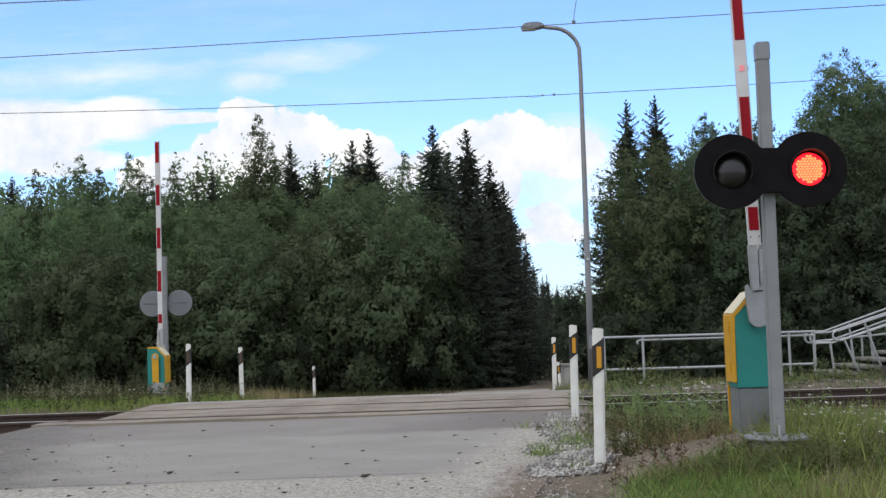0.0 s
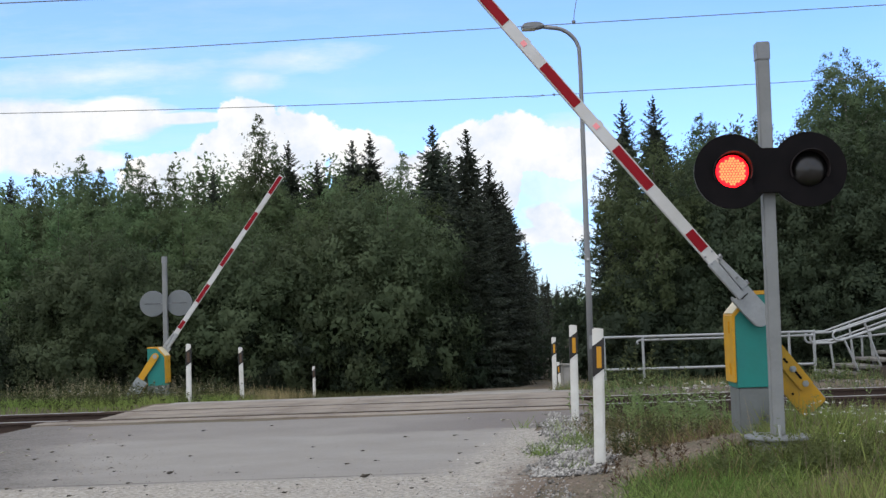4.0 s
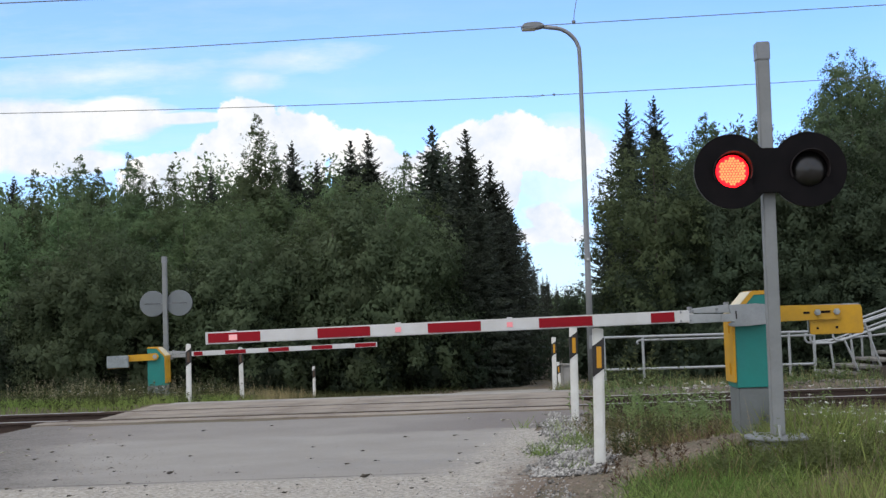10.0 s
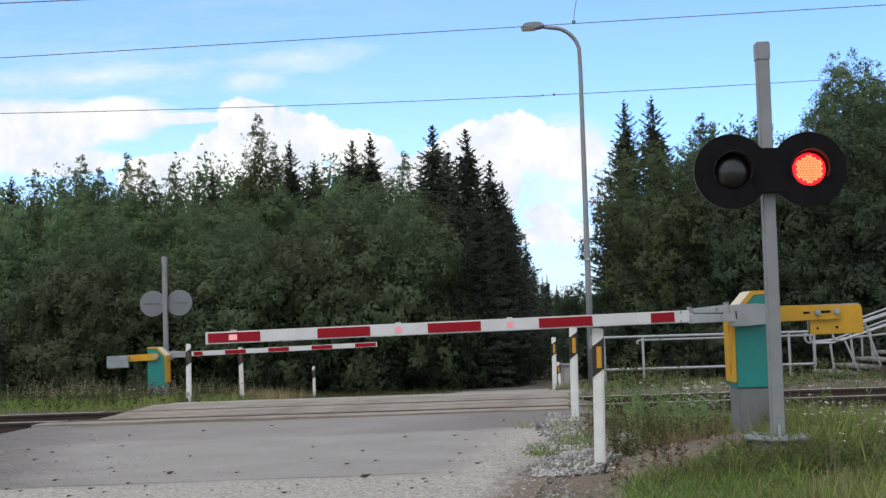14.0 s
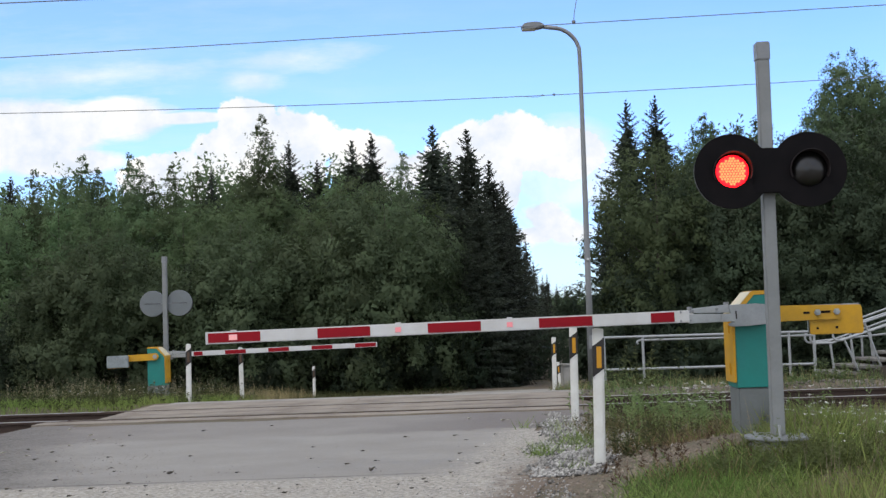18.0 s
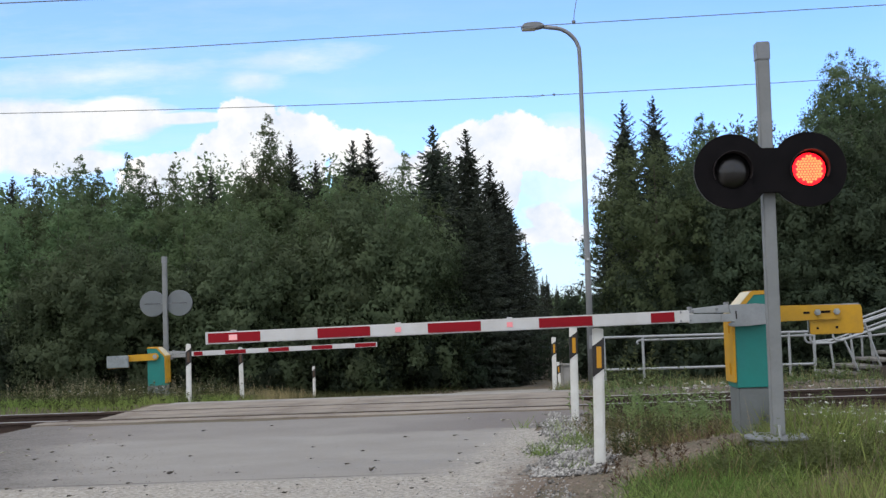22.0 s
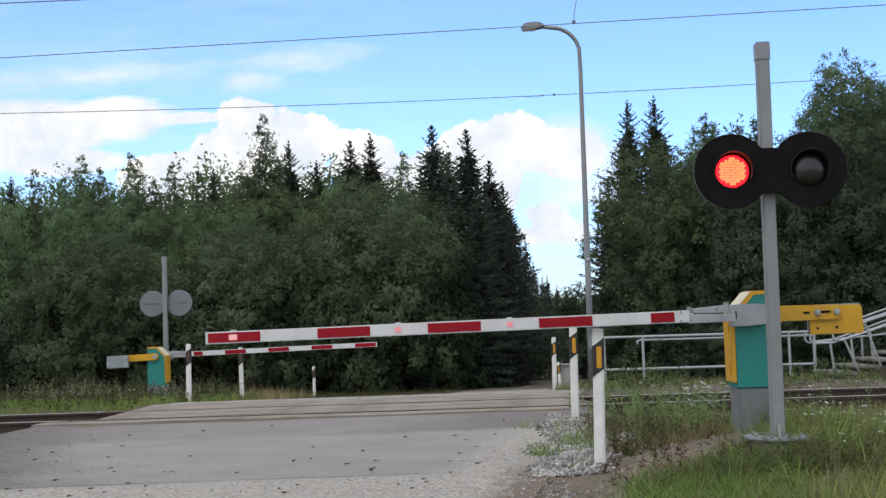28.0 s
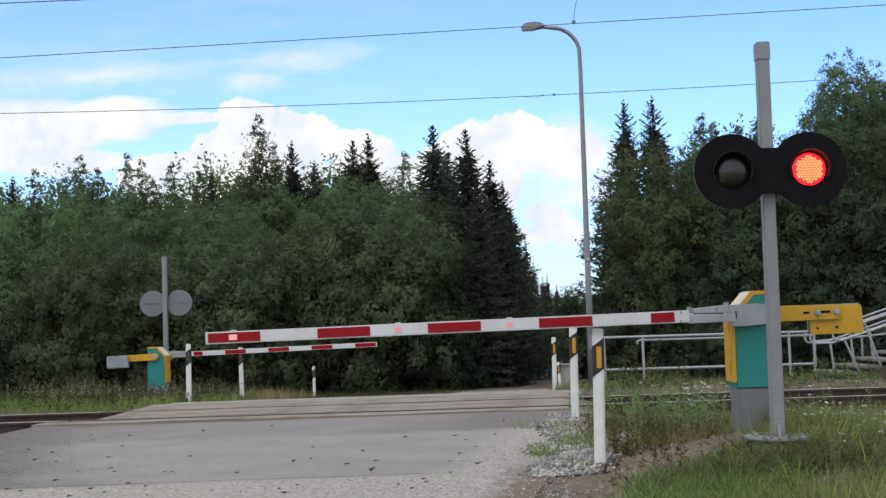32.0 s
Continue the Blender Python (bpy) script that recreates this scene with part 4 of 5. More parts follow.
def leafy(name, h, r, shape, boughs, clumps, leaves, leaf, mat, bark, label, category, seed, low=0.12, droop=0.0, tall=1.35, core=2000, leader=0):
    """A crown in three steps: boughs over its outline, sprays of leaves over each bough, leaves over each spray."""
    global RNG
    RNG = np.random.default_rng(seed)
    t = thing(name, label, category)
    part("trunk", trunk_mesh(h * 0.9, 0.014 * h, bark, 0.015), bark, t)
    wide = SHAPES[shape]
    # boughs: more of them where the crown is wide
    f = np.sort(RNG.uniform(0, 1, boughs * 6))
    f = f[RNG.uniform(0, 1, len(f)) < np.clip(wide(f) ** 0.55 + 0.12, 0, 1)]
    f = f[np.linspace(0, len(f) - 1, boughs).astype(int)]
    side = np.ones(boughs)
    if leader:              # the pointed top: short boughs close round the stem
        f = np.concatenate([f, np.linspace(0.52, 0.985, leader)])
        side = np.concatenate([side, np.full(leader, 0.35)])
        boughs += leader
    a = np.arange(boughs) * 2.399 + RNG.normal(0, 0.35, boughs)
    R = wide(f) * r
    size = np.clip(0.36 * R + 0.10, 0.16, None) * RNG.uniform(0.72, 1.2, boughs)
    size = np.where(side < 1, 0.46 * R + 0.05, size)
    out = np.clip(R - size * 0.75, 0, None) * RNG.uniform(0.72, 1.08, boughs) * side
    zz = h * (low + (1 - low) * f) - size * tall * 0.8 * (f > 0.6)
    BC = np.stack([out * np.cos(a), out * np.sin(a), np.maximum(zz, size * 0.8)], 1)
    # sprays on the outer side of each bough
    n1 = np.maximum((clumps * (size / size.mean()) ** 1.1).astype(int), 4)
    bi = np.repeat(np.arange(boughs), n1)
    outward = norm_rows(BC * np.array([1, 1, 0]) + np.array([0, 0, 1e-3]))
    d1 = norm_rows(unit_rows(len(bi)) + outward[bi] * 0.55 + np.array([0, 0, 0.30]))
    rad = size[bi] * RNG.uniform(0.70, 1.12, len(bi))
    SC = BC[bi] + d1 * rad[:, None] * np.stack([np.ones(len(bi)), np.ones(len(bi)), tall * (1 + 0.9 * np.exp(-size[bi] / 0.12))], 1)
    ssz = 0.42 * size[bi] ** 0.75 * RNG.uniform(0.6, 1.15, len(bi))
    # leaves on each spray
    n2 = np.maximum((leaves * (ssz / ssz.mean()) ** 1.2).astype(int), 7)
    si = np.repeat(np.arange(len(bi)), n2)
    d2 = norm_rows(unit_rows(len(si)) + d1[si] * 0.45)
    P = SC[si] + d2 * (ssz[si] * np.abs(RNG.normal(0.92, 0.30, len(si))))[:, None] * np.array([1, 1, 1.15])
    if droop:
        P[:, 2] -= droop * np.abs(RNG.normal(0, 1, len(P))) * np.clip(1.1 - ssz[si], 0.3, 1)
    P[:, 2] = np.maximum(P[:, 2], 0.04)
    nrm = norm_rows(d2 * 0.62 + d1[si] * 0.62 + outward[bi][si] * 0.22 + np.array([0, 0, 0.25]) + RNG.normal(0, 0.20, P.shape))
    lie = norm_rows(nrm * 0.55 + RNG.normal(0, 0.55, P.shape))
    D = np.cross(lie, unit_rows(len(P)))
    D[:, 2] -= droop * 2.0
    D = norm_rows(D)
    ls = leaf * RNG.uniform(0.6, 1.25, len(P))
    V, F4 = cards(P, D * ls[:, None], ls * 0.62, lie)
    # larger overlapping leaves close to the twig of each spray
    ti = np.repeat(np.arange(len(bi)), np.clip((22 * (ssz / ssz.mean()) ** 1.3).astype(int), 3, 32))
    d3 = norm_rows(unit_rows(len(ti)) + d1[ti] * 0.35)
    P3 = SC[ti] + d3 * (ssz[ti] * RNG.uniform(0.25, 0.75, len(ti)))[:, None]
    P3[:, 2] = np.maximum(P3[:, 2], 0.04)
    nrm3 = norm_rows(d3 * 0.5 + d1[ti] * 0.7 + outward[bi][ti] * 0.22 + np.array([0, 0, 0.25]))
    lie3 = norm_rows(nrm3 + RNG.normal(0, 0.35, P3.shape))
    l3 = (0.17 * ssz[ti] + 0.028) * RNG.uniform(0.7, 1.2, len(ti))
    V3, F3 = cards(P3, norm_rows(np.cross(lie3, unit_rows(len(P3)))) * l3[:, None], l3 * 0.62, lie3)
    # inner foliage round the limbs, seen through the gaps
    q = BC[RNG.integers(0, boughs, core)]
    q = q * np.array([1, 1, 0]) * RNG.uniform(0.1, 0.85, (core, 1)) + q * np.array([0, 0, 1.0]) + RNG.normal(0, 0.32, (core, 3)) * np.minimum(1.0, 0.25 + R.mean() * 0.5)
    q[:, 2] = np.clip(q[:, 2], 0.08, h * 0.93)
    n3 = norm_rows(q * np.array([1.0 / r, 1.0 / r, 0]) + RNG.normal(0, 0.5, (core, 3)) + np.array([0, 0, 0.2]))
    D2 = norm_rows(np.cross(n3, unit_rows(core))) * (leaf * RNG.uniform(1.3, 2.2, core) * (1 - 0.5 * q[:, 2] / h))[:, None]
    V2, F2 = cards(q, D2, np.linalg.norm(D2, axis=1) * 0.6, n3)
    ob = new("crown", soft_mesh("crown", np.concatenate([V, V2, V3]), np.concatenate([F4, F2 + len(V), F3 + len(V) + len(V2)]), np.concatenate([nrm, n3, nrm3]), mat))
    ob.parent = t
    return t


def spruce(name, h, r, seed, label, whorls=46, mat=None, dense=1.0):
    global RNG
    RNG = np.random.default_rng(seed)
    t = thing(name, label, "tree")
    part("trunk", trunk_mesh(h * 0.99, 0.013 * h, M_BARK, 0.0, 0), M_BARK, t)
    Cs, Ds, Ss = [], [], []
    for k in range(whorls):
        f = (k + 0.5) / whorls
        z = h * (0.03 + 0.97 * f ** 0.92)
        ln = (0.05 + r * (1 - math.exp(-0.37 * (h - z) / r))) * (0.85 + 0.3 * RNG.uniform())
        nb = 9 if f < 0.85 else 5
        a0 = RNG.uniform(0, 6.28)
        for b in range(nb):
            a = a0 + b * 6.283 / nb + RNG.normal(0, 0.15)
            l = ln * RNG.uniform(0.6, 1.3)
            zb = z + RNG.normal(0, 0.09)
            rise = -0.35 + 0.95 * f
            m = max(int(20 * dense), int(62 * l * dense))
            s = RNG.uniform(0.05, 1, m)
            px = l * s
            pz = zb + rise * px + 0.16 * l * s * s
            off = RNG.normal(0, 1, m) * 0.17 * l * (1 - 0.6 * s)
            C = np.stack([px * np.cos(a) - off * np.sin(a), px * np.sin(a) + off * np.cos(a), pz - np.abs(RNG.normal(0, 0.09, m)) * (1 - f * 0.7)], 1)
            D = np.stack([np.cos(a) + RNG.normal(0, 0.6, m), np.sin(a) + RNG.normal(0, 0.6, m), rise - 0.45 * (1 - f) + RNG.normal(0, 0.25, m)], 1)
            D /= np.linalg.norm(D, axis=1, keepdims=True)
            sz = RNG.uniform(0.06, 0.15, m) * (0.6 + 0.4 * (1 - f))
            Cs.append(C)
            Ds.append(D * sz[:, None])
            Ss.append(sz * 0.34)
        m = 34 if f < 0.86 else 5       # close dark twigs round the stem
        a = RNG.uniform(0, 6.283, m)
        px = ln * RNG.uniform(0.05, 0.62, m)
        C = np.stack([px * np.cos(a), px * np.sin(a), z + (-0.35 + 0.95 * f) * px + RNG.normal(0, 0.10, m)], 1)
        D = norm_rows(np.stack([np.cos(a), np.sin(a), RNG.normal(-0.3, 0.3, m)], 1))
        sz = np.minimum(RNG.uniform(0.16, 0.30, m), 0.05 + 0.30 * ln)
        Cs.append(C)
        Ds.append(D * sz[:, None])
        Ss.append(sz * 0.45)
    V, F4 = cards(np.concatenate(Cs), np.concatenate(Ds), np.concatenate(Ss))
    ob = new("crown", mesh_np("crown", V, F4, mat or M_NEEDLE))
    ob.parent = t
    return t


SWAY = []          # trees that the wind moves: thing, pose, degrees, seconds a swing, phase


def plant(kinds, rows, group, sway=0.35):
    """Rows of kind, x, y, height; the base lies on the ground."""
    for k, x, y, h in rows:
        proto, h0, used = kinds[k]
        turn = (x * 71.3 + y * 37.7) % 360
        wide = 0.92 + 0.16 * ((x * 3.7 + y * 1.3) % 1)
        m = Matrix.Translation((x, y, float(height(x, y)) - 0.05)) @ pose(0, 0, 0, 0, 0, turn) @ Matrix.Diagonal((h / h0 * wide, h / h0 * wide, h / h0, 1))
        if not used[0]:
            proto.matrix_basis = m
            used[0] = True
            ob = proto
        else:
            ob = copy_thing(proto, m @ Matrix.Diagonal((1 / proto.scale[0], 1 / proto.scale[1], 1 / proto.scale[2], 1)))
        tagged(ob, group=group)
        SWAY.append((ob, ob.location.copy(), turn, sway, 3.1 + (x * 1.9 + y) % 1.7, (x * 2.3 + y * 0.7) % 6.28))


KINDS = {
    "a": (leafy("aspen", 9.0, 2.3, "cone", 38, 11, 32, 0.052, M_LEAF_A, M_BARK, "young leafy aspen in full green leaf", "tree", 11, low=0.16, tall=1.5, leader=10), 9.0, [False]),
    "b": (leafy("alder", 9.0, 2.5, "dome", 34, 14, 34, 0.054, M_LEAF_A, M_BARK, "dense green alder with an uneven crown", "tree", 12, low=0.10, tall=1.2), 9.0, [False]),
    "c": (leafy("slender_aspen", 10.0, 2.2, "cone", 38, 10, 34, 0.050, M_LEAF_B, M_BARK, "slender aspen with a pointed leafy top", "tree", 13, low=0.22, tall=1.6, leader=14), 10.0, [False]),
    "d": (leafy("dark_alder", 9.0, 2.5, "dome", 36, 14, 36, 0.054, M_LEAF_D, M_BARK, "dense alder with dark green leaves", "tree", 18, low=0.08, tall=1.2), 9.0, [False]),
    "w": (leafy("willow_bush", 5.0, 2.5, "bush", 26, 12, 36, 0.052, M_LEAF_W, M_BARK, "dark green willow bush reaching to the ground, its leaves darkened for shade", "bush", 14, low=0.02, tall=1.1, core=1200), 5.0, [False]),
    "v": (leafy("goat_willow", 6.5, 2.7, "bush", 38, 16, 48, 0.048, M_LEAF_V, M_BARK, "round willow with silvery green leaves", "bush", 15, low=0.02, tall=1.15), 6.5, [False]),
    "r": (leafy("birch", 12.0, 1.95, "birch", 40, 12, 46, 0.050, M_LEAF_B, M_BIRCHBARK, "tall birch with a loose drooping crown", "tree", 16, low=0.42, droop=0.22, tall=1.0, core=1200), 12.0, [False]),
    "s": (spruce("spruce", 12.3, 2.75, 21, "dark spruce with a pointed top"), 12.0, [False]),
    "t": (spruce("spruce", 12.3, 2.4, 22, "narrow dark green spruce", 50), 12.0, [False]),
    # far along the road
    "u": (spruce("spruce", 12.3, 2.3, 23, "far dark spruce beside the road", 34, dense=0.35), 12.0, [False]),
    "x": (leafy("alder", 9.0, 2.5, "dome", 20, 8, 16, 0.10, M_LEAF_D, M_BARK, "far green alder beside the road", "tree", 24, low=0.08, tall=1.2, core=400), 9.0, [False]),
    "y": (leafy("willow_bush", 5.0, 2.5, "bush", 18, 8, 16, 0.075, M_LEAF_W, M_BARK, "low dark green willow bush beside the road, its leaves darkened for shade", "bush", 25, low=0.02, tall=1.1, core=400), 5.0, [False]),
}

# the wood: kind, x, y, height
LEFT_WOOD = [("c", -16.6, 46, 9.5), ("a", -16.6, 42.5, 8.1), ("c", -16.0, 50, 10.9), ("a", -14.7, 43.5, 8.4), ("c", -15.5, 51, 10.5),
    ("c", -13.3, 48, 10.5), ("c", -13.1, 49, 10.4), ("c", -11.7, 49, 10.2), ("c", -11.2, 52, 10.4), ("t", -11.2, 55, 10.6), ("a", -10.1, 44.5, 8.0),
    ("c", -7.9, 49, 12.2), ("c", -7.4, 50, 11.1), ("t", -7.2, 54, 11.7), ("t", -6.2, 56, 11.1), ("s", -4.2, 54, 11.7), ("t", -3.3, 53, 11.7),
    ("b", -3.1, 45.5, 8.9), ("b", -4.8, 43.5, 7.5), ("c", -1.7, 54, 11.4), ("b", -2.0, 44.5, 7.7), ("b", -8.1, 44.5, 8.0), ("t", -21.0, 55, 10.6),
    ("b", -17.3, 45.5, 8.3), ("c", -16.8, 50, 9.9), ("c", -12.8, 50, 9.7), ("b", -13.9, 44.5, 8.1)]
MIDDLE_WOOD = [("b", -11.9, 47, 8.0), ("b", -7.2, 48, 8.9), ("a", -6.0, 48, 8.4), ("b", -4.2, 48, 9.1), ("a", -8.4, 48, 9.9),
    ("b", -0.8, 48, 8.5), ("a", -5.2, 47, 8.6), ("b", -18.4, 48, 8.8), ("a", -16.8, 48, 8.9), ("b", -10.5, 48, 8.6), ("a", -15.7, 48, 8.7),
    ("a", -14.0, 48, 8.7), ("b", -13.0, 47.5, 8.4), ("a", -11.5, 48, 8.6), ("a", -9.4, 48, 8.8), ("a", 10.4, 49, 10.1), 
    ("d", 18.8, 47, 10.4)]
ROADSIDE_SPRUCES = [("s", -0.3, 50, 11.4), ("s", 1.1, 46, 10.3), ("s", 2.2, 50, 9.8), ("s", 0.4, 52, 10.6), ("b", -1.4, 44, 7.2), ("s", 1.4, 44, 7.8),
    ("t", 3.4, 62, 10.6), ("s", 2.8, 56, 9.4), ("s", 4.3, 70, 9.9), ("u", 6.0, 82, 9.0), ("u", 7.8, 98, 8.0), ("u", 10.0, 115, 7.5)]
GAP_WOOD = [("u", 14.9, 150, 7.6), ("u", 18.1, 170, 7.4), ("x", 11.3, 120, 6.2), ("x", 15.2, 140, 6.1),
    ("u", 10.0, 110, 7.4), ("x", 10.9, 105, 4.2), ("y", 8.6, 80, 2.4), ("y", 6.0, 70, 3.4),
    ("y", 4.1, 60, 3.4), ("y", 5.3, 62, 2.3), ("y", 6.5, 68, 1.8)]
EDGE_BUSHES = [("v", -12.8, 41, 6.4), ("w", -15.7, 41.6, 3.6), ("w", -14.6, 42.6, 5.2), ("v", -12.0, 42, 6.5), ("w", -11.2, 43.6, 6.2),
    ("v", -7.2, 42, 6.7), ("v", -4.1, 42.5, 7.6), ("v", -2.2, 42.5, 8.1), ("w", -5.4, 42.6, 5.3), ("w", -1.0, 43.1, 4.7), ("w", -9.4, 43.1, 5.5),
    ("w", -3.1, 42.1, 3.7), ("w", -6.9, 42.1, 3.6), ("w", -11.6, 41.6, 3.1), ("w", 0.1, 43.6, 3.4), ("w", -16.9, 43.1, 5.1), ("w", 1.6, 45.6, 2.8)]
RIGHT_WOOD = [("t", 8.0, 48, 11.7), ("t", 9.6, 50, 12.3), ("s", 7.5, 50, 8.7), ("c", 12.2, 52, 12.3),
    ("a", 11.1, 48.5, 10.9), ("a", 12.1, 49.5, 11.1), ("c", 12.6, 52, 11.9), ("c", 14.5, 54, 12.1), ("c", 15.5, 55, 12.3), ("d", 10.3, 42.5, 9.4),
    ("b", 7.9, 42.2, 9.4), ("d", 10.6, 41.5, 7.4), ("d", 12.0, 42.5, 9.8), ("r", 16.2, 45, 13.1), ("c", 15.3, 48, 10.2), ("r", 17.7, 46.5, 12.9),
    ("d", 12.9, 41.5, 7.3), ("d", 14.6, 42, 9.8), ("d", 17.0, 42.5, 10.2)]
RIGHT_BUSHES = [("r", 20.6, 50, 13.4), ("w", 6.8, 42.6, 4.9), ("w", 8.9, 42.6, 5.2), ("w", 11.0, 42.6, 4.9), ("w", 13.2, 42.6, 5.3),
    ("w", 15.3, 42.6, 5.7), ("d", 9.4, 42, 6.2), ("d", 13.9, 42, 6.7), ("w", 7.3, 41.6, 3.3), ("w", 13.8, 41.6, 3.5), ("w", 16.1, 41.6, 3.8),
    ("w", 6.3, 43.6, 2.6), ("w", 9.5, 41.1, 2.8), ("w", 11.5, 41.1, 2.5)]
plant(KINDS, LEFT_WOOD, "trees of the wood")
plant(KINDS, MIDDLE_WOOD, "trees of the wood")
plant(KINDS, ROADSIDE_SPRUCES, "trees of the wood", 0.12)
plant(KINDS, GAP_WOOD, "trees of the wood", 0.12)
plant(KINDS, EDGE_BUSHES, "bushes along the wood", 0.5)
plant(KINDS, RIGHT_WOOD, "trees of the wood")
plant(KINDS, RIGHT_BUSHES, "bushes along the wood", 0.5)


def far_woods():
    global RNG
    RNG = np.random.default_rng(31)
    Cs, Sz = [], []
    for x0, x1, n in ((-42, 1.0, 85000), (12.5, 48, 55000)):
        x = RNG.uniform(x0, x1, n)
        y = RNG.uniform(56, 70, n)
        rise = np.where(x > 5, 11.6, np.where(x > -9, 10.9, 10.6))
        top = rise + 0.9 * np.sin(x * 0.9) + 0.7 * np.abs(np.sin(x * 2.3 + 1)) ** 3 + 0.5 * np.sin(x * 5.1)
        up = RNG.uniform(0, 1, n) ** 0.7 * top
        Cs.append(np.stack([x, y, -2.0 + up], 1))
        Sz.append(RNG.uniform(0.08, 0.14, n) + 0.16 * np.clip((top - up) / 2.2, 0, 1))
    x = RNG.uniform(10, 25, 9000)          # where the road bends out of sight
    Cs.append(np.stack([x, RNG.uniform(150, 175, 9000), -2.5 + RNG.uniform(0, 1, 9000) ** 0.7 * (6.2 + 0.8 * np.sin(x * 2.1))], 1))
    Sz.append(np.full(9000, 0.28))
    C = np.concatenate(Cs)
    D = unit_rows(len(C)) * np.concatenate(Sz)[:, None]
    V, F4 = cards(C, D, np.linalg.norm(D, axis=1) * 0.5)
    ob = new("far_woods", mesh_np("far_woods", V, F4, M_LEAF_A))
    tagged(ob, "dense dark green forest behind the front trees", "forest", kind="stuff")


far_woods()


# ---- grasses, weeds and flowers ----
def blades(name, P, h0, h1, w, mat, label, lean=0.25, category="grass"):
    k = len(P)
    h = RNG.uniform(h0, h1, k)
    D = np.stack([RNG.normal(0, lean, k), RNG.normal(0, lean, k), np.ones(k)], 1) * (h / 2)[:, None]
    C = P + D
    V, F4 = cards(C, D, RNG.uniform(0.6, 1.2, k) * w)
    ob = new(name, mesh_np(name, V, F4, mat))
    return tagged(ob, label, category, kind="stuff")


def vnoise(x, y, s, seed):
    a = np.sin(x * s * 1.3 + seed) * np.sin(y * s * 1.1 - seed * 1.7) + 0.6 * np.sin(x * s * 2.7 - y * s * 2.1 + seed * 0.7)
    return a


def scatter(n, x0, x1, y0, y1, keep):
    x, y = RNG.uniform(x0, x1, n), RNG.uniform(y0, y1, n)
    k = keep(x, y) > RNG.uniform(0, 1, n)
    x, y = x[k], y[k]
    return np.stack([x, y, height(x, y) - 0.01], 1)


def tufts(n, per, x0, x1, y0, y1, keep, r=0.05):
    c = scatter(n, x0, x1, y0, y1, keep)
    P = np.repeat(c, per, 0) + RNG.normal(0, r, (len(c) * per, 3))
    P[:, 2] = height(P[:, 0], P[:, 1]) - 0.01
    return P


def near_side(x, y):
    """Where the turf right of the road grows: not on the gravel heap, thin on the bare soil."""
    u, v = uv_of(x, y)
    reach = -2.4 - 2.0 * sstep(2.5, 3.3, x) + 0.35 * vnoise(x, y, 2.4, 4)
    d = np.clip((x - 1.45 - 0.05 * (y - 9)) * 2.2, 0, 1) * (0.06 + 0.94 * (v < reach)) * (v < -2.2)
    d = d * np.where((y > 10.0) & (x < 3.0), 0.05 + 0.24 * (vnoise(x, y, 2.0, 11) > 0.3), 1.0)
    d = np.where(y < 8.9, np.clip((x - 0.95) * 1.6, 0, 1), d)
    bare = 1.6 * np.exp(-(((x - 1.9) / 0.72) ** 2 + ((y - 9.7) / 0.50) ** 2)) + 1.2 * np.exp(-(((x - 1.05) / 0.42) ** 2 + ((y - 9.2) / 0.8) ** 2))
    return np.clip(d * (0.75 + 0.35 * vnoise(x, y, 1.6, 2)) - 1.1 * bare, 0, 1)


RNG = np.random.default_rng(41)
blades("turf", tufts(17000, 10, 0.8, 5.6, 6.7, 12.5, near_side, 0.045), 0.03, 0.14, 0.0046, M_GRASS, "short green grass beside the crossing", 0.6)
blades("track_side_turf", tufts(6000, 9, 1.6, 9, 11.5, 15.6, near_side, 0.06), 0.03, 0.15, 0.0055, M_GRASS, "uneven green grass beside the track", 0.55)
blades("dry_turf", tufts(9000, 6, 0.8, 9, 6.7, 15.6, lambda x, y: near_side(x, y) * (0.25 + 0.75 * (vnoise(x, y, 1.3, 9) > 0.25)), 0.05), 0.06, 0.24, 0.0034, M_DRYGRASS, "dry straw-coloured grass stems", 0.45)
def leafy_weeds(name, P, h0, h1, leaf, mat, label, per=16, lean=0.12):
    """Upright stems with small leaves up to a thin tip."""
    k = len(P)
    h = RNG.uniform(h0, h1, k)
    ax = np.stack([RNG.normal(0, lean, k), RNG.normal(0, lean, k), np.ones(k)], 1) * h[:, None]
    V0, F0 = cards(P + ax / 2, ax / 2, np.full(k, 0.003))
    f = RNG.uniform(0.05, 1.0, (k, per))
    C = (P[:, None] + ax[:, None] * f[..., None]).reshape(-1, 3)
    a = RNG.uniform(0, 6.283, len(C))
    D = np.stack([np.cos(a), np.sin(a), RNG.uniform(-0.1, 1.0, len(C))], 1)
    sz = leaf * RNG.uniform(0.6, 1.3, len(C)) * (1.15 - 0.7 * f.ravel())
    D *= sz[:, None]
    V1, F1 = cards(C + D * 0.9, D, sz * 0.38)
    ob = new(name, mesh_np(name, np.concatenate([V0, V1]), np.concatenate([F0, F1 + len(V0)]), mat))
    return tagged(ob, label, "weeds", kind="stuff")


def bank(x, y):
    return (uv_of(x, y)[1] < -1.55) * np.clip((x - 1.5) * 1.5, 0, 1)


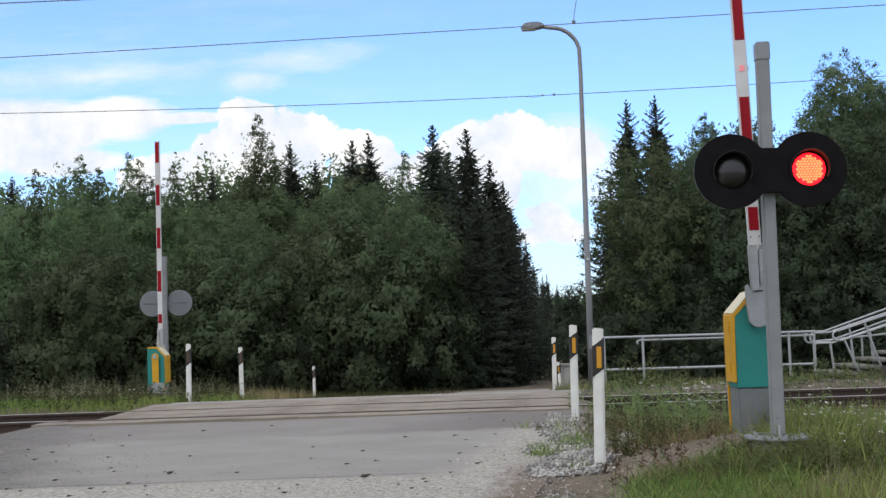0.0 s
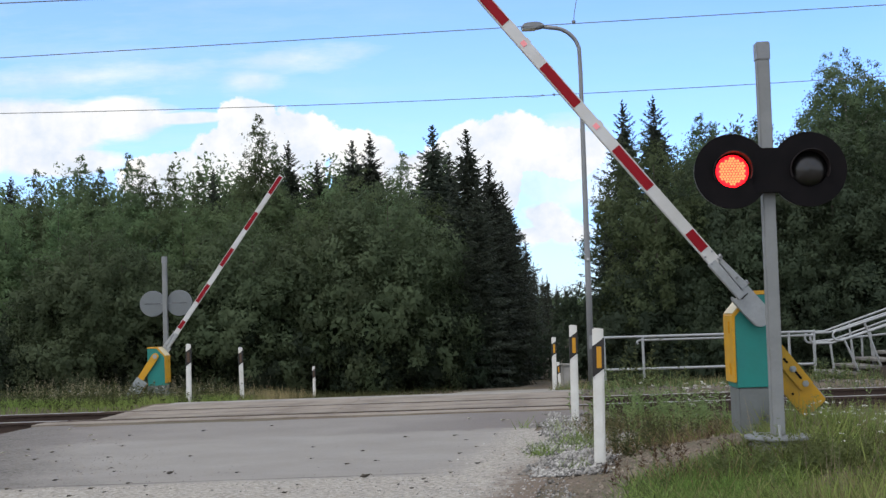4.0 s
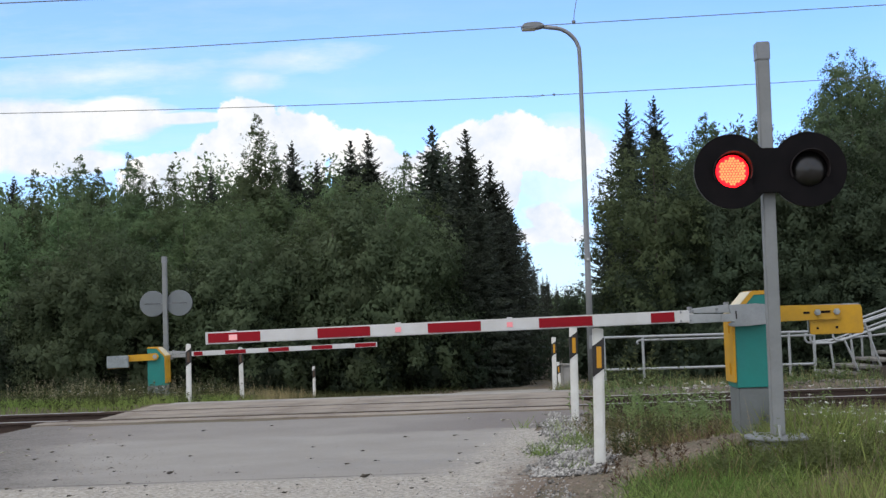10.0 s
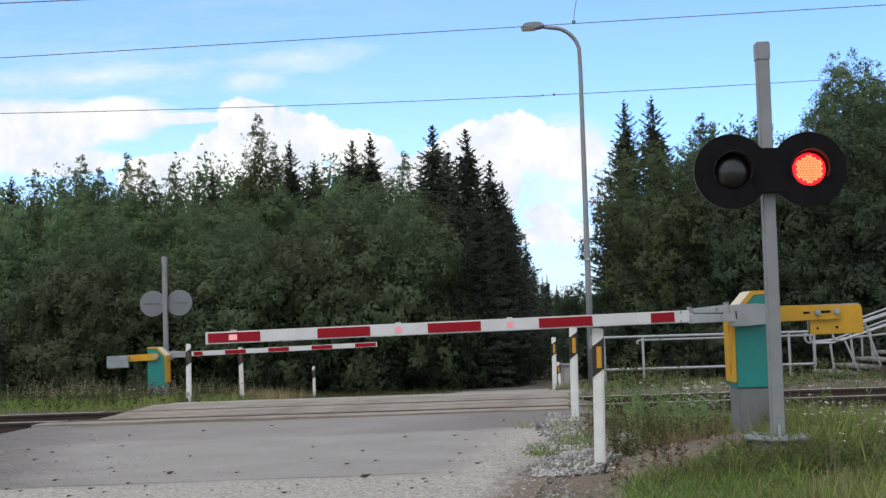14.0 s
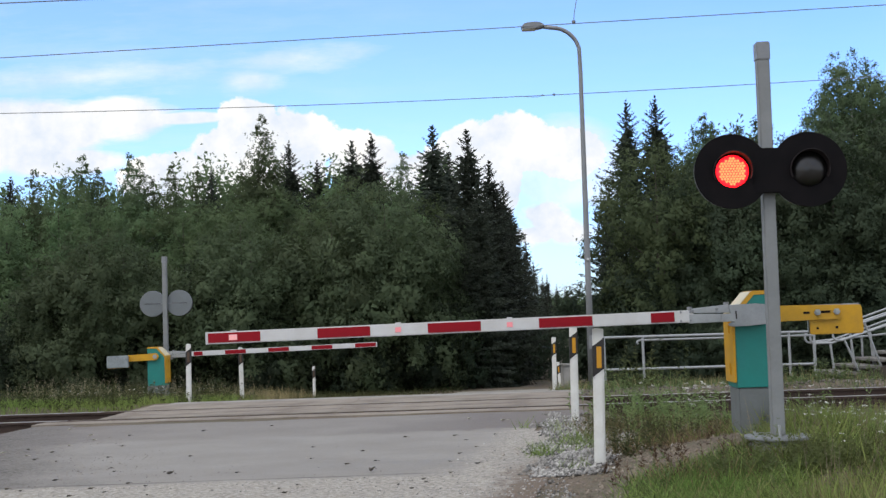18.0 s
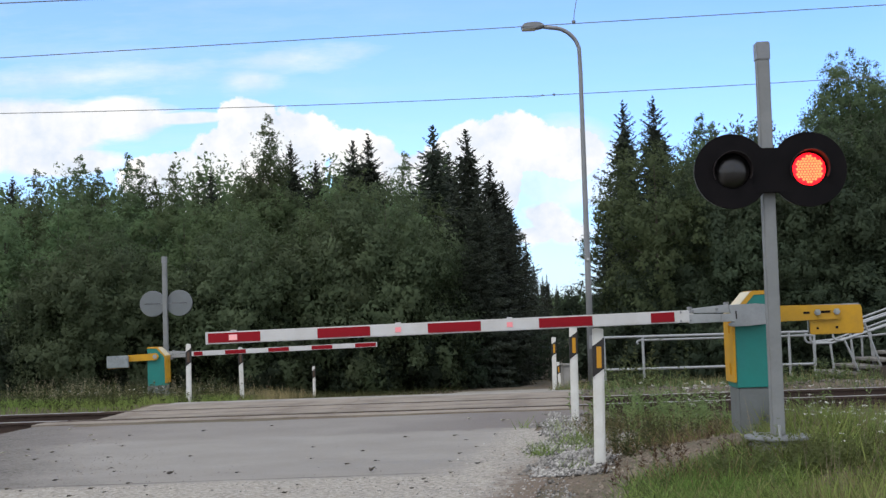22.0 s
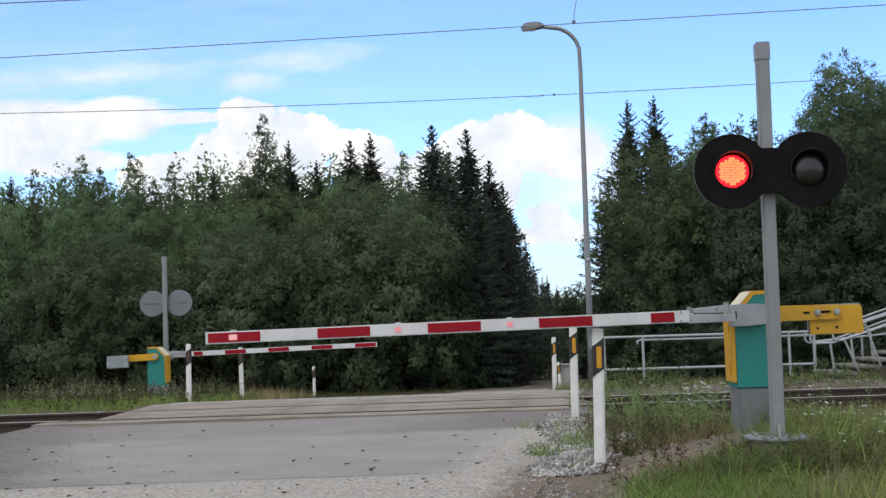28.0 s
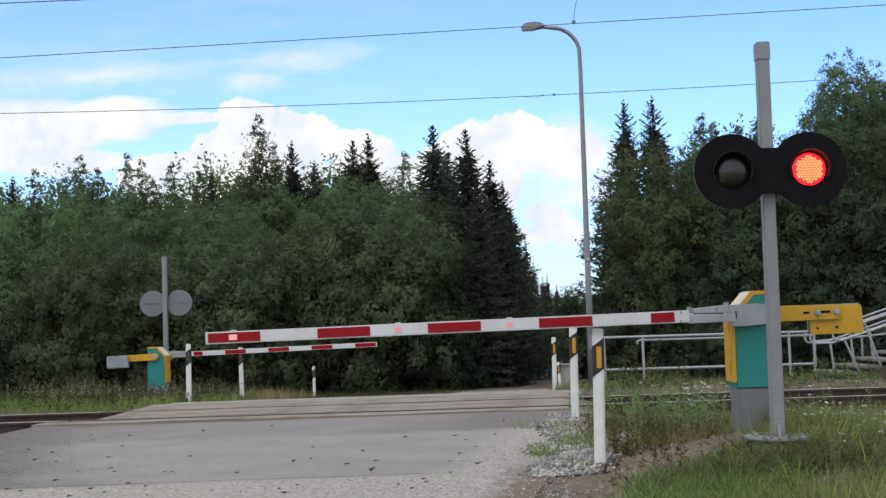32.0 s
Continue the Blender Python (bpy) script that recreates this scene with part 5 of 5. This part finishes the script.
blades("long_grass", tufts(1500, 6, 2.0, 5.6, 6.9, 12.6, lambda x, y: near_side(x, y) * (0.25 + 0.75 * (vnoise(x, y, 1.7, 21) > 0)), 0.06), 0.12, 0.34, 0.0055, M_VERGE, "longer pale green grass in the turf", 0.35)
leafy_weeds("turf_seed_stems", tufts(260, 3, 2.2, 5.6, 7.4, 12.6, near_side, 0.08), 0.16, 0.40, 0.012, M_SEED, "thin seeding stems in the turf", 14, 0.15)
blades("dark_turf", tufts(5000, 8, 0.9, 6.0, 6.7, 13.5, lambda x, y: near_side(x, y) * (vnoise(x, y, 2.6, 7) > 0.5), 0.05), 0.03, 0.15, 0.006, M_FARGRASS, "darker patches of grass in the turf", 0.7)
blades("brown_turf", tufts(2600, 8, 0.9, 4.0, 8.2, 11.5, lambda x, y: near_side(x, y) * (vnoise(x, y, 2.1, 12) > 0.35), 0.05), 0.03, 0.14, 0.005, M_DOCK, "withered brown patches in the turf", 0.7)
leafy_weeds("track_weeds", tufts(260, 3, 1.6, 6.5, 12.0, 15.2, lambda x, y: bank(x, y) * np.where(x < 3.3, 0.5 + 0.5 * (vnoise(x, y, 1.9, 5) > 0.0), 0.04), 0.09), 0.20, 0.62, 0.036, M_WEED, "leafy green weeds beside the rails", 18)
leafy_weeds("tall_weeds", tufts(16, 4, 2.7, 4.4, 20.2, 21.2, lambda x, y: 0.25 + np.exp(-((x - 3.45) / 0.25) ** 2), 0.10), 0.40, 0.95, 0.045, M_FARGRASS, "tall bushy weeds before the handrail", 26)
leafy_weeds("soil_weeds", tufts(210, 3, 1.5, 3.1, 10.0, 13.4, lambda x, y: 0.25 + 0.6 * (vnoise(x, y, 2.3, 3) > 0.2), 0.08), 0.08, 0.34, 0.026, M_FARGRASS, "sparse grey-green weeds on stony soil", 18)
blades("soil_straw", tufts(520, 7, 1.4, 3.1, 9.9, 13.6, lambda x, y: 0.35 + 0.5 * (vnoise(x, y, 1.9, 15) > 0), 0.06), 0.05, 0.22, 0.004, M_DRYGRASS, "withered brown stems on stony soil", 0.5)
leafy_weeds("mound_weeds", tufts(330, 3, 1.5, 5.6, 7.9, 12.8, lambda x, y: near_side(x, y) * (vnoise(x, y, 2.2, 8) > 0.15), 0.07), 0.08, 0.32, 0.026, M_WEED, "leafy green weeds in the turf", 18)
leafy_weeds("base_weeds", tufts(85, 3, 2.0, 3.3, 8.35, 8.75, lambda x, y: 1.0 + 0 * x, 0.05), 0.08, 0.24, 0.026, M_WEED, "weeds round the base of the signal", 16)
leafy_weeds("dock", tufts(40, 2, 1.25, 2.3, 8.4, 9.6, lambda x, y: 0.8 + 0 * x, 0.05), 0.08, 0.26, 0.020, M_DOCK, "rust-brown withered dock stems", 14)
leafy_weeds("far_weeds", tufts(150, 3, 2.6, 11.0, 19.6, 21.6, lambda x, y: (uv_of(x, y)[1] > 1.9) * (0.3 + 0.7 * (vnoise(x, y, 1.3, 2) > 0.2)), 0.10), 0.15, 0.50, 0.04, M_FARGRASS, "leafy green weeds along the handrail", 18)
blades("broad_weeds", tufts(900, 9, 0.9, 5.6, 6.8, 13.5, near_side, 0.035), 0.03, 0.09, 0.010, M_WEED, "low broad-leaved weeds in the turf", 1.3)
blades("heap_tufts", tufts(260, 24, 0.5, 2.2, 9.3, 13.6, lambda x, y: 0.015 + np.exp(-(((x - 0.88) / 0.15) ** 2 + ((y - 10.9) / 0.4) ** 2)) + 0.7 * np.exp(-(((x - 1.3) / 0.25) ** 2 + ((y - 11.6) / 0.4) ** 2)), 0.07), 0.06, 0.22, 0.0042, M_GRASS,
       "green tufts growing through the gravel", 0.7)


def left_verge(x, y):
    u, v = uv_of(x, y)
    return ((v > 2.3) & (x < np.minimum(-5.35 + 0.25 * (y - 19.3), -4.45) + 0.1 * np.sin(y * 3))) * 1.0


blades("verge_grass", scatter(80000, -16, -4.4, 19.2, 29, left_verge), 0.06, 0.22, 0.0065, M_VERGE, "fresh green grass on the verge across the track")
leafy_weeds("verge_seed_grass", scatter(2100, -15, -4.4, 22.5, 28, lambda x, y: left_verge(x, y) * (0.3 + 0.7 * np.exp(-((x + 7.2) / 1.8) ** 2)) * (0.4 + 0.6 * (vnoise(x, y, 1.1, 3) > 0))), 0.25, 0.70, 0.026, M_SEED,
            "tall weeds and grass gone to seed on the verge", 22, 0.2)
leafy_weeds("verge_weeds", scatter(2000, -15, -4.5, 20.0, 27, left_verge), 0.12, 0.50, 0.05, M_FARGRASS, "green leafy weeds on the verge", 12, 0.2)
blades("wood_edge_grass", scatter(4500, -6, 2.5, 30, 41, lambda x, y: (np.abs(x - road_mid(y)) > road_half(y)) * 1.0), 0.10, 0.30, 0.008, M_FARGRASS, "thin grass at the edge of the wood")
blades("edge_straw", scatter(2600, -6.4, -4.2, 25.5, 37, lambda x, y: (road_mid(y) - road_half(y) - x > 0.1) * 1.0), 0.12, 0.48, 0.006, M_DRYGRASS, "tall straw-coloured grass along the road", 0.3)
blades("far_bank_grass", scatter(26000, 2.2, 14, 19.0, 32, lambda x, y: (uv_of(x, y)[1] > 2.2) * (x - road_mid(y) > road_half(y)) * (0.6 + 0.4 * vnoise(x, y, 1.2, 3))),
       0.06, 0.24, 0.007, M_FARGRASS, "green grass and weeds beyond the track")
blades("far_bank_dry_grass", scatter(6000, 2.2, 14, 19.0, 32, lambda x, y: (uv_of(x, y)[1] > 2.2) * (x - road_mid(y) > road_half(y)) * 0.9), 0.08, 0.32, 0.006, M_DRYGRASS,
       "dry grass stems beyond the track")


# ---- stones ----
def stones(name, P, r0, r1, mat, label, category="gravel"):
    base = np.array([(1, 0, 0), (-1, 0, 0), (0, 1, 0), (0, -1, 0), (0, 0, 1), (0, 0, -1)], float)
    tri = np.array([(0, 2, 4), (2, 1, 4), (1, 3, 4), (3, 0, 4), (2, 0, 5), (1, 2, 5), (3, 1, 5), (0, 3, 5)])
    k = len(P)
    r = RNG.uniform(r0, r1, k)
    a = RNG.uniform(0, 6.28, k)
    sh = base[None] * RNG.uniform(0.45, 1.35, (k, 6, 1)) * r[:, None, None]
    sh[:, :, 2] *= RNG.uniform(0.4, 1.0, (k, 1))
    ca, sa = np.cos(a)[:, None], np.sin(a)[:, None]
    x, y = sh[:, :, 0] * ca - sh[:, :, 1] * sa, sh[:, :, 0] * sa + sh[:, :, 1] * ca
    V = np.stack([x + 0.4 * sh[:, :, 2], y, sh[:, :, 2]], 2) + P[:, None, :] + (r * 0.3)[:, None, None] * np.array([0, 0, 1.0])
    F3 = (tri[None] + (np.arange(k) * 6)[:, None, None]).reshape(-1, 3)
    ob = new(name, mesh_np(name, V.reshape(-1, 3), F3, mat))
    return tagged(ob, label, category, kind="stuff")


RNG = np.random.default_rng(51)


def heap(x, y):
    e = 0.60 + 0.12 * (y - 9.6) + 0.10 * vnoise(x, y, 2.6, 5)
    return np.clip((x - e) * 5, 0, 1) * np.clip((2.15 - 0.25 * np.abs(y - 12.5) - x) * 3, 0, 1) * (uv_of(x, y)[1] < -1.7)


stones("crushed_stone", scatter(36000, 0.2, 2.6, 9.2, 15.6, heap) + np.array([0, 0, 0.016]), 0.009, 0.026, M_STONE, "pale grey crushed stone beside the road")
stones("spilled_stone", scatter(5200, 1.3, 3.0, 10.2, 15.0, lambda x, y: 0.10 + 0.75 * np.exp(-(((x - 1.75) / 0.5) ** 2 + ((y - 12.6) / 1.3) ** 2))) + np.array([0, 0, 0.004]), 0.010, 0.032, M_STONE, "pale crushed stone strewn over the soil")
stones("apron_gravel", scatter(19000, -6, 1.2, 7.6, 12.8, lambda x, y: np.clip(np.clip(5.0 * (9.68 - y), 0.02, 1) + 0.0 * x, 0, 1) * (x < 0.9)) + np.array([0, 0, 0.012]), 0.003, 0.014, M_STONE, "loose fine gravel on the road margin")
stones("margin_gravel", scatter(9000, -8, -1.6, 9.4, 14.0, lambda x, y: np.clip(-1.2 - 0.55 * (y - 9.5) - x, 0, 1) * 0.8) + np.array([0, 0, 0.012]), 0.003, 0.014, M_BEDSTONE, "dark grit on the road margin")
stones("loose_stones", scatter(2600, -1.4, 0.9, 7.6, 12.5, lambda x, y: np.clip(0.15 + 0.9 * (x - 0.19 * y + 1.9), 0, 1)) + np.array([0, 0, 0.010]), 0.006, 0.020, M_STONE, "loose stones strewn from the gravel over the road")
stones("dark_crumbs", scatter(2200, -3.5, 1.4, 7.6, 10.2, lambda x, y: 0.5 + 0.5 * (vnoise(x, y, 2.0, 6) > 0)) + np.array([0, 0, 0.010]), 0.004, 0.013, M_CLOD, "dark crumbs of soil on the road margin")
stones("soil_clods", scatter(11000, 0.3, 3.4, 7.4, 11.5, lambda x, y: 0.2 + 0.8 * np.exp(-((x - 1.5) / 0.8) ** 2)), 0.005, 0.026, M_CLOD, "brown soil crumbs and pebbles beside the road")
stones("bank_stones", scatter(2200, 2.2, 12, 18.9, 21.2, lambda x, y: (uv_of(x, y)[1] > 1.6) * 1.0), 0.02, 0.05, M_BEDSTONE, "scattered ballast stones along the track")
stones("track_ballast", scatter(12000, -14, 14, 12.6, 19.6, lambda x, y: ((x > 2.0) | (x < -5.9)) * (uv_of(x, y)[1] < 2.2) * (uv_of(x, y)[1] > np.where(x > 2.2, -4.4, -2.2))) + np.array([0, 0, -0.03]), 0.025, 0.05, M_BEDSTONE,
       "dark ballast stones of the track bed")


# ---- white flowers ----
def flowers(name, P, h0, h1, r, label):
    k = len(P)
    h = RNG.uniform(h0, h1, k)
    per = 9
    C = np.repeat(P + np.stack([np.zeros(k), np.zeros(k), h], 1), per, 0) + RNG.normal(0, 1, (k * per, 3)) * np.array([r, r, r * 0.35])
    D = unit_rows(len(C)) * np.array([1, 1, 0.5]) * r * 0.55
    V, F4 = cards(C, D, np.full(len(C), r * 0.4))
    ob = new(name, mesh_np(name, V, F4, M_PETAL))
    tagged(ob, label, "flowers", kind="stuff")
    up = np.stack([np.zeros(k), np.zeros(k), h / 2], 1)
    V, F4 = cards(P + up, up, np.full(k, 0.0025))
    stem = new(name + "_stem", mesh_np(name + "_stem", V, F4, M_WEED))
    tagged(stem, "thin green flower stems", "flowers", kind="stuff")


RNG = np.random.default_rng(61)
flowers("yarrow", scatter(330, 2.9, 4.7, 8.2, 10.9, lambda x, y: 0.3 + 0.7 * (vnoise(x, y, 1.5, 4) > 0.3)), 0.12, 0.30, 0.012, "white yarrow heads among the grass")
flowers("track_daisies", scatter(130, 2.4, 5.2, 14.2, 15.6, lambda x, y: np.exp(-((x - 3.4) / 0.45) ** 2) + 0.12), 0.22, 0.50, 0.017, "white flowers beside the rails")


flowers("verge_daisies", scatter(110, -9.0, -4.7, 21.3, 25.0, lambda x, y: left_verge(x, y) * (0.25 + 0.75 * np.exp(-((x + 5.9) / 0.7) ** 2))), 0.12, 0.36, 0.013, "pale flowers in the verge grass")


# ---- fallen leaves and crumbs on the road ----
DARK_LEAVES = [(-4.69, 12.69), (-4.24, 11.64), (-4.29, 12.30), (-3.94, 11.41), (-3.44, 9.93), (-3.68, 9.46), (-3.52, 9.33), (-3.48, 11.61), (-3.17, 10.69), (-3.07, 10.42), (-3.65, 12.70), (-3.92, 13.97), (-2.61, 11.45), (-2.57, 10.25), (-2.51, 10.24), (-3.07, 14.24), (-2.28, 14.63), (-2.71, 9.58), (-2.76, 9.09), (-2.99, 8.94), (-2.94, 9.32), (-2.51, 9.37)]
MORE_LEAVES = [(-2.36, 8.86), (-1.88, 10.04), (-1.33, 10.90), (-1.43, 11.90), (-0.94, 10.36), (-0.69, 10.54), (-0.87, 11.37), (-0.49, 12.61), (0.06, 12.60), (0.26, 11.42), (0.09, 10.89), (-0.01, 10.31), (0.50, 12.58), (0.17, 12.09), (0.24, 10.08), (0.00, 9.55), (-0.22, 9.20), (-1.23, 9.13), (-1.27, 8.72), (-1.35, 8.97), (-0.20, 9.04), (-0.30, 8.73)]
PALE_LITTER = [(-5.05, 15.18), (-4.46, 14.16), (-4.23, 13.55), (-4.33, 12.97), (-4.86, 12.41), (-4.47, 12.04), (0.68, 14.28), (0.26, 14.69)]


def leaf(name, label, x, y, s, mat, turn, curl=1.0):
    t = tagged(new(name), label, "leaf", "fallen leaves")
    t.location = (x, y, 0.003)
    t.rotation_euler = (0, 0, turn)
    bm = B()
    pts = [(-1.3, 0, 0.1), (-0.5, 0.55, 0.5), (0.4, 0.5, 0.35), (1.4, 0, 0.5), (0.4, -0.5, 0.5), (-0.5, -0.55, 0.35)]
    up = [bm.verts.new((s * a, s * b, s * c * curl + 0.004)) for a, b, c in pts]
    mid = [bm.verts.new((s * a, 0, 0.002)) for a in (-0.5, 0.4)]
    for f in ((0, 1, -1), (1, 2, -2, -1), (2, 3, -2), (3, 4, -2), (4, 5, -1, -2), (5, 0, -1)):
        bm.faces.new([mid[0] if q == -1 else mid[1] if q == -2 else up[q] for q in f])
    part("blade", bm, mat, t)
    bm = B()
    pipe(bm, [(s * 1.35, 0, 0.5 * s * curl), (s * 1.9, s * 0.15, 0.3 * s), (s * 2.3, s * 0.1, 0.004)], 0.0015, 5)
    part("stalk", bm, mat, t)
    return t


leaf_rng = random.Random(5)
for lx, ly in DARK_LEAVES + MORE_LEAVES:
    leaf("fallen_leaf", "curled brown fallen leaf on the road", lx, ly, leaf_rng.uniform(0.012, 0.024), M_LEAFLITTER, leaf_rng.uniform(-0.5, 0.5))
for lx, ly in PALE_LITTER:
    leaf("fallen_leaf", "pale dry fallen leaf on the road", lx, ly, leaf_rng.uniform(0.02, 0.032), M_PALELITTER, leaf_rng.uniform(-0.5, 0.5))
drift_leaf = leaf("fallen_leaf", "large curled brown leaf that the wind shifts", 0, 0, 0.036, M_LEAFLITTER, 0, 1.5)
blown_leaf = leaf("fallen_leaf", "dark curled leaf blown along the road", 0, 0, 0.026, M_LEAFLITTER, 0, 1.5)
falling_leaf = leaf("falling_leaf", "pale yellow-green leaf falling through the air", 0, 0, 0.018, M_PALELITTER, 0, 1.0)


# ---- what moves ----
NEAR_ROWS = [(0.0, 88.6), (0.5, 88.4), (0.8, 86.1), (1.0, 84.9), (1.2, 83.2), (1.5, 80.6), (1.6, 79.4), (2.0, 75.5), (2.4, 71.5), (2.8, 66.8), (3.0, 64.1), (3.2, 60.8), (3.5, 57.6), (4.5, 44.4), (5.5, 30.8), (6.0, 24.4), (6.5, 19.0), (7.0, 13.5), (7.5, 9.2), (8.0, 4.8), (8.5, 0.3), (8.7, -0.64), (32.0, -0.64)]
FAR_ROWS = [(0.0, 90.0), (0.6, 88.8), (1.0, 86.2), (1.5, 82.2), (2.0, 77.6), (2.5, 72.9), (3.0, 67.4), (3.5, 60.9), (4.5, 48.0), (5.5, 35.1), (6.0, 29.6), (6.5, 23.9), (7.0, 18.6), (7.5, 13.9), (8.0, 9.7), (8.4, 5.6), (8.8, 2.7), (9.0, 1.0), (32.0, 1.0)]


def motions():
    for arm, rows in ((near_arm, NEAR_ROWS), (far_arm, FAR_ROWS)):
        walk(arm, [(t, pose(0, 0, PIVOT_Z, 0, a, 0)) for t, a in rows])
    # the warning lamps change over every 0.8 s
    for unit, x, lit in ((near_left, -0.302, False), (near_right, 0.302, True)):
        a = 0 if lit else 180
        rows = [(0.0, pose(x, -0.115, 2.12, 0, 0, a))]
        t = 0.35
        while t < 31.9:
            for k in range(4):
                rows.append((t - 0.05 + k / 30, pose(x, -0.115, 2.12, 0, 0, a + 60 * k)))
            a += 180
            t += 0.8
        rows.append((32.0, pose(x, -0.115, 2.12, 0, 0, a)))
        walk(unit, rows)
    # leaves in the wind
    walk(drift_leaf, [(0.0, pose(-0.71, 9.45, 0.003, 0, 0, 10)), (17.4, pose(-0.71, 9.45, 0.003, 0, 0, 10)), (17.9, pose(-0.68, 9.87, 0.003, 0, 0, 60)),
                      (32.0, pose(-0.68, 9.87, 0.003, 0, 0, 60))])
    walk(blown_leaf, [(0.0, pose(-2.49, 10.12, 0.003, 0, 0, 0)), (25.7, pose(-2.49, 10.12, 0.003, 0, 0, 0)), (27.2, pose(-1.47, 10.72, 0.003, 0, 0, 70)),
                      (32.0, pose(-1.47, 10.72, 0.003, 0, 0, 70))])
    walk(falling_leaf, [(0.0, pose(-4.63, 8.0, 4.38, 0, 0, 0)), (22.3, pose(-4.63, 8.0, 4.38, 0, 0, 0)), (22.8, pose(-2.73, 8.0, 2.28, 30, 20, 10)),
                        (23.0, pose(-2.43, 8.0, 1.78, 80, 60, 30)), (23.1, pose(-2.30, 8.0, 1.52, 60, 70, 50)), (23.5, pose(-2.00, 8.0, 0.62, 20, 30, 80)),
                        (23.9, pose(-2.00, 8.0, 0.003, 0, 0, 100)), (32.0, pose(-2.00, 8.0, 0.003, 0, 0, 100))])
    # trees sway in the wind
    gusts = {LEFT_WOOD[11][1:3]: [(0, 0.0), (6, 0.1), (9, -0.2), (13, -0.1), (19, 1.1), (23, 2.2), (28, 1.1), (32, 0.1)],
             RIGHT_WOOD[13][1:3]: [(0, 0.0), (6, 0.2), (9, 1.0), (13, 1.4), (19, 1.3), (23, 0.9), (28, -0.1), (32, 0.7)]}
    for ob, loc, turn, amount, period, phase in SWAY:
        rows = []
        own = [g for spot, g in gusts.items() if math.hypot(spot[0] - loc.x, spot[1] - loc.y) < 0.1]
        if own:
            walk(ob, [(t, Matrix.Translation(loc) @ pose(0, 0, 0, 0, s, 0) @ pose(0, 0, 0, 0, 0, turn)) for t, s in own[0]])
            continue
        for k in range(23):
            t = 32.0 * k / 22
            s = amount * (math.sin(6.283 * t / (period * 2.7) + phase) + 0.5 * math.sin(6.283 * t / (period * 5.1) + 2 * phase))
            rows.append((t, Matrix.Translation(loc) @ pose(0, 0, 0, 0.3 * s, s, 0) @ pose(0, 0, 0, 0, 0, turn)))
        walk(ob, rows)


motions()
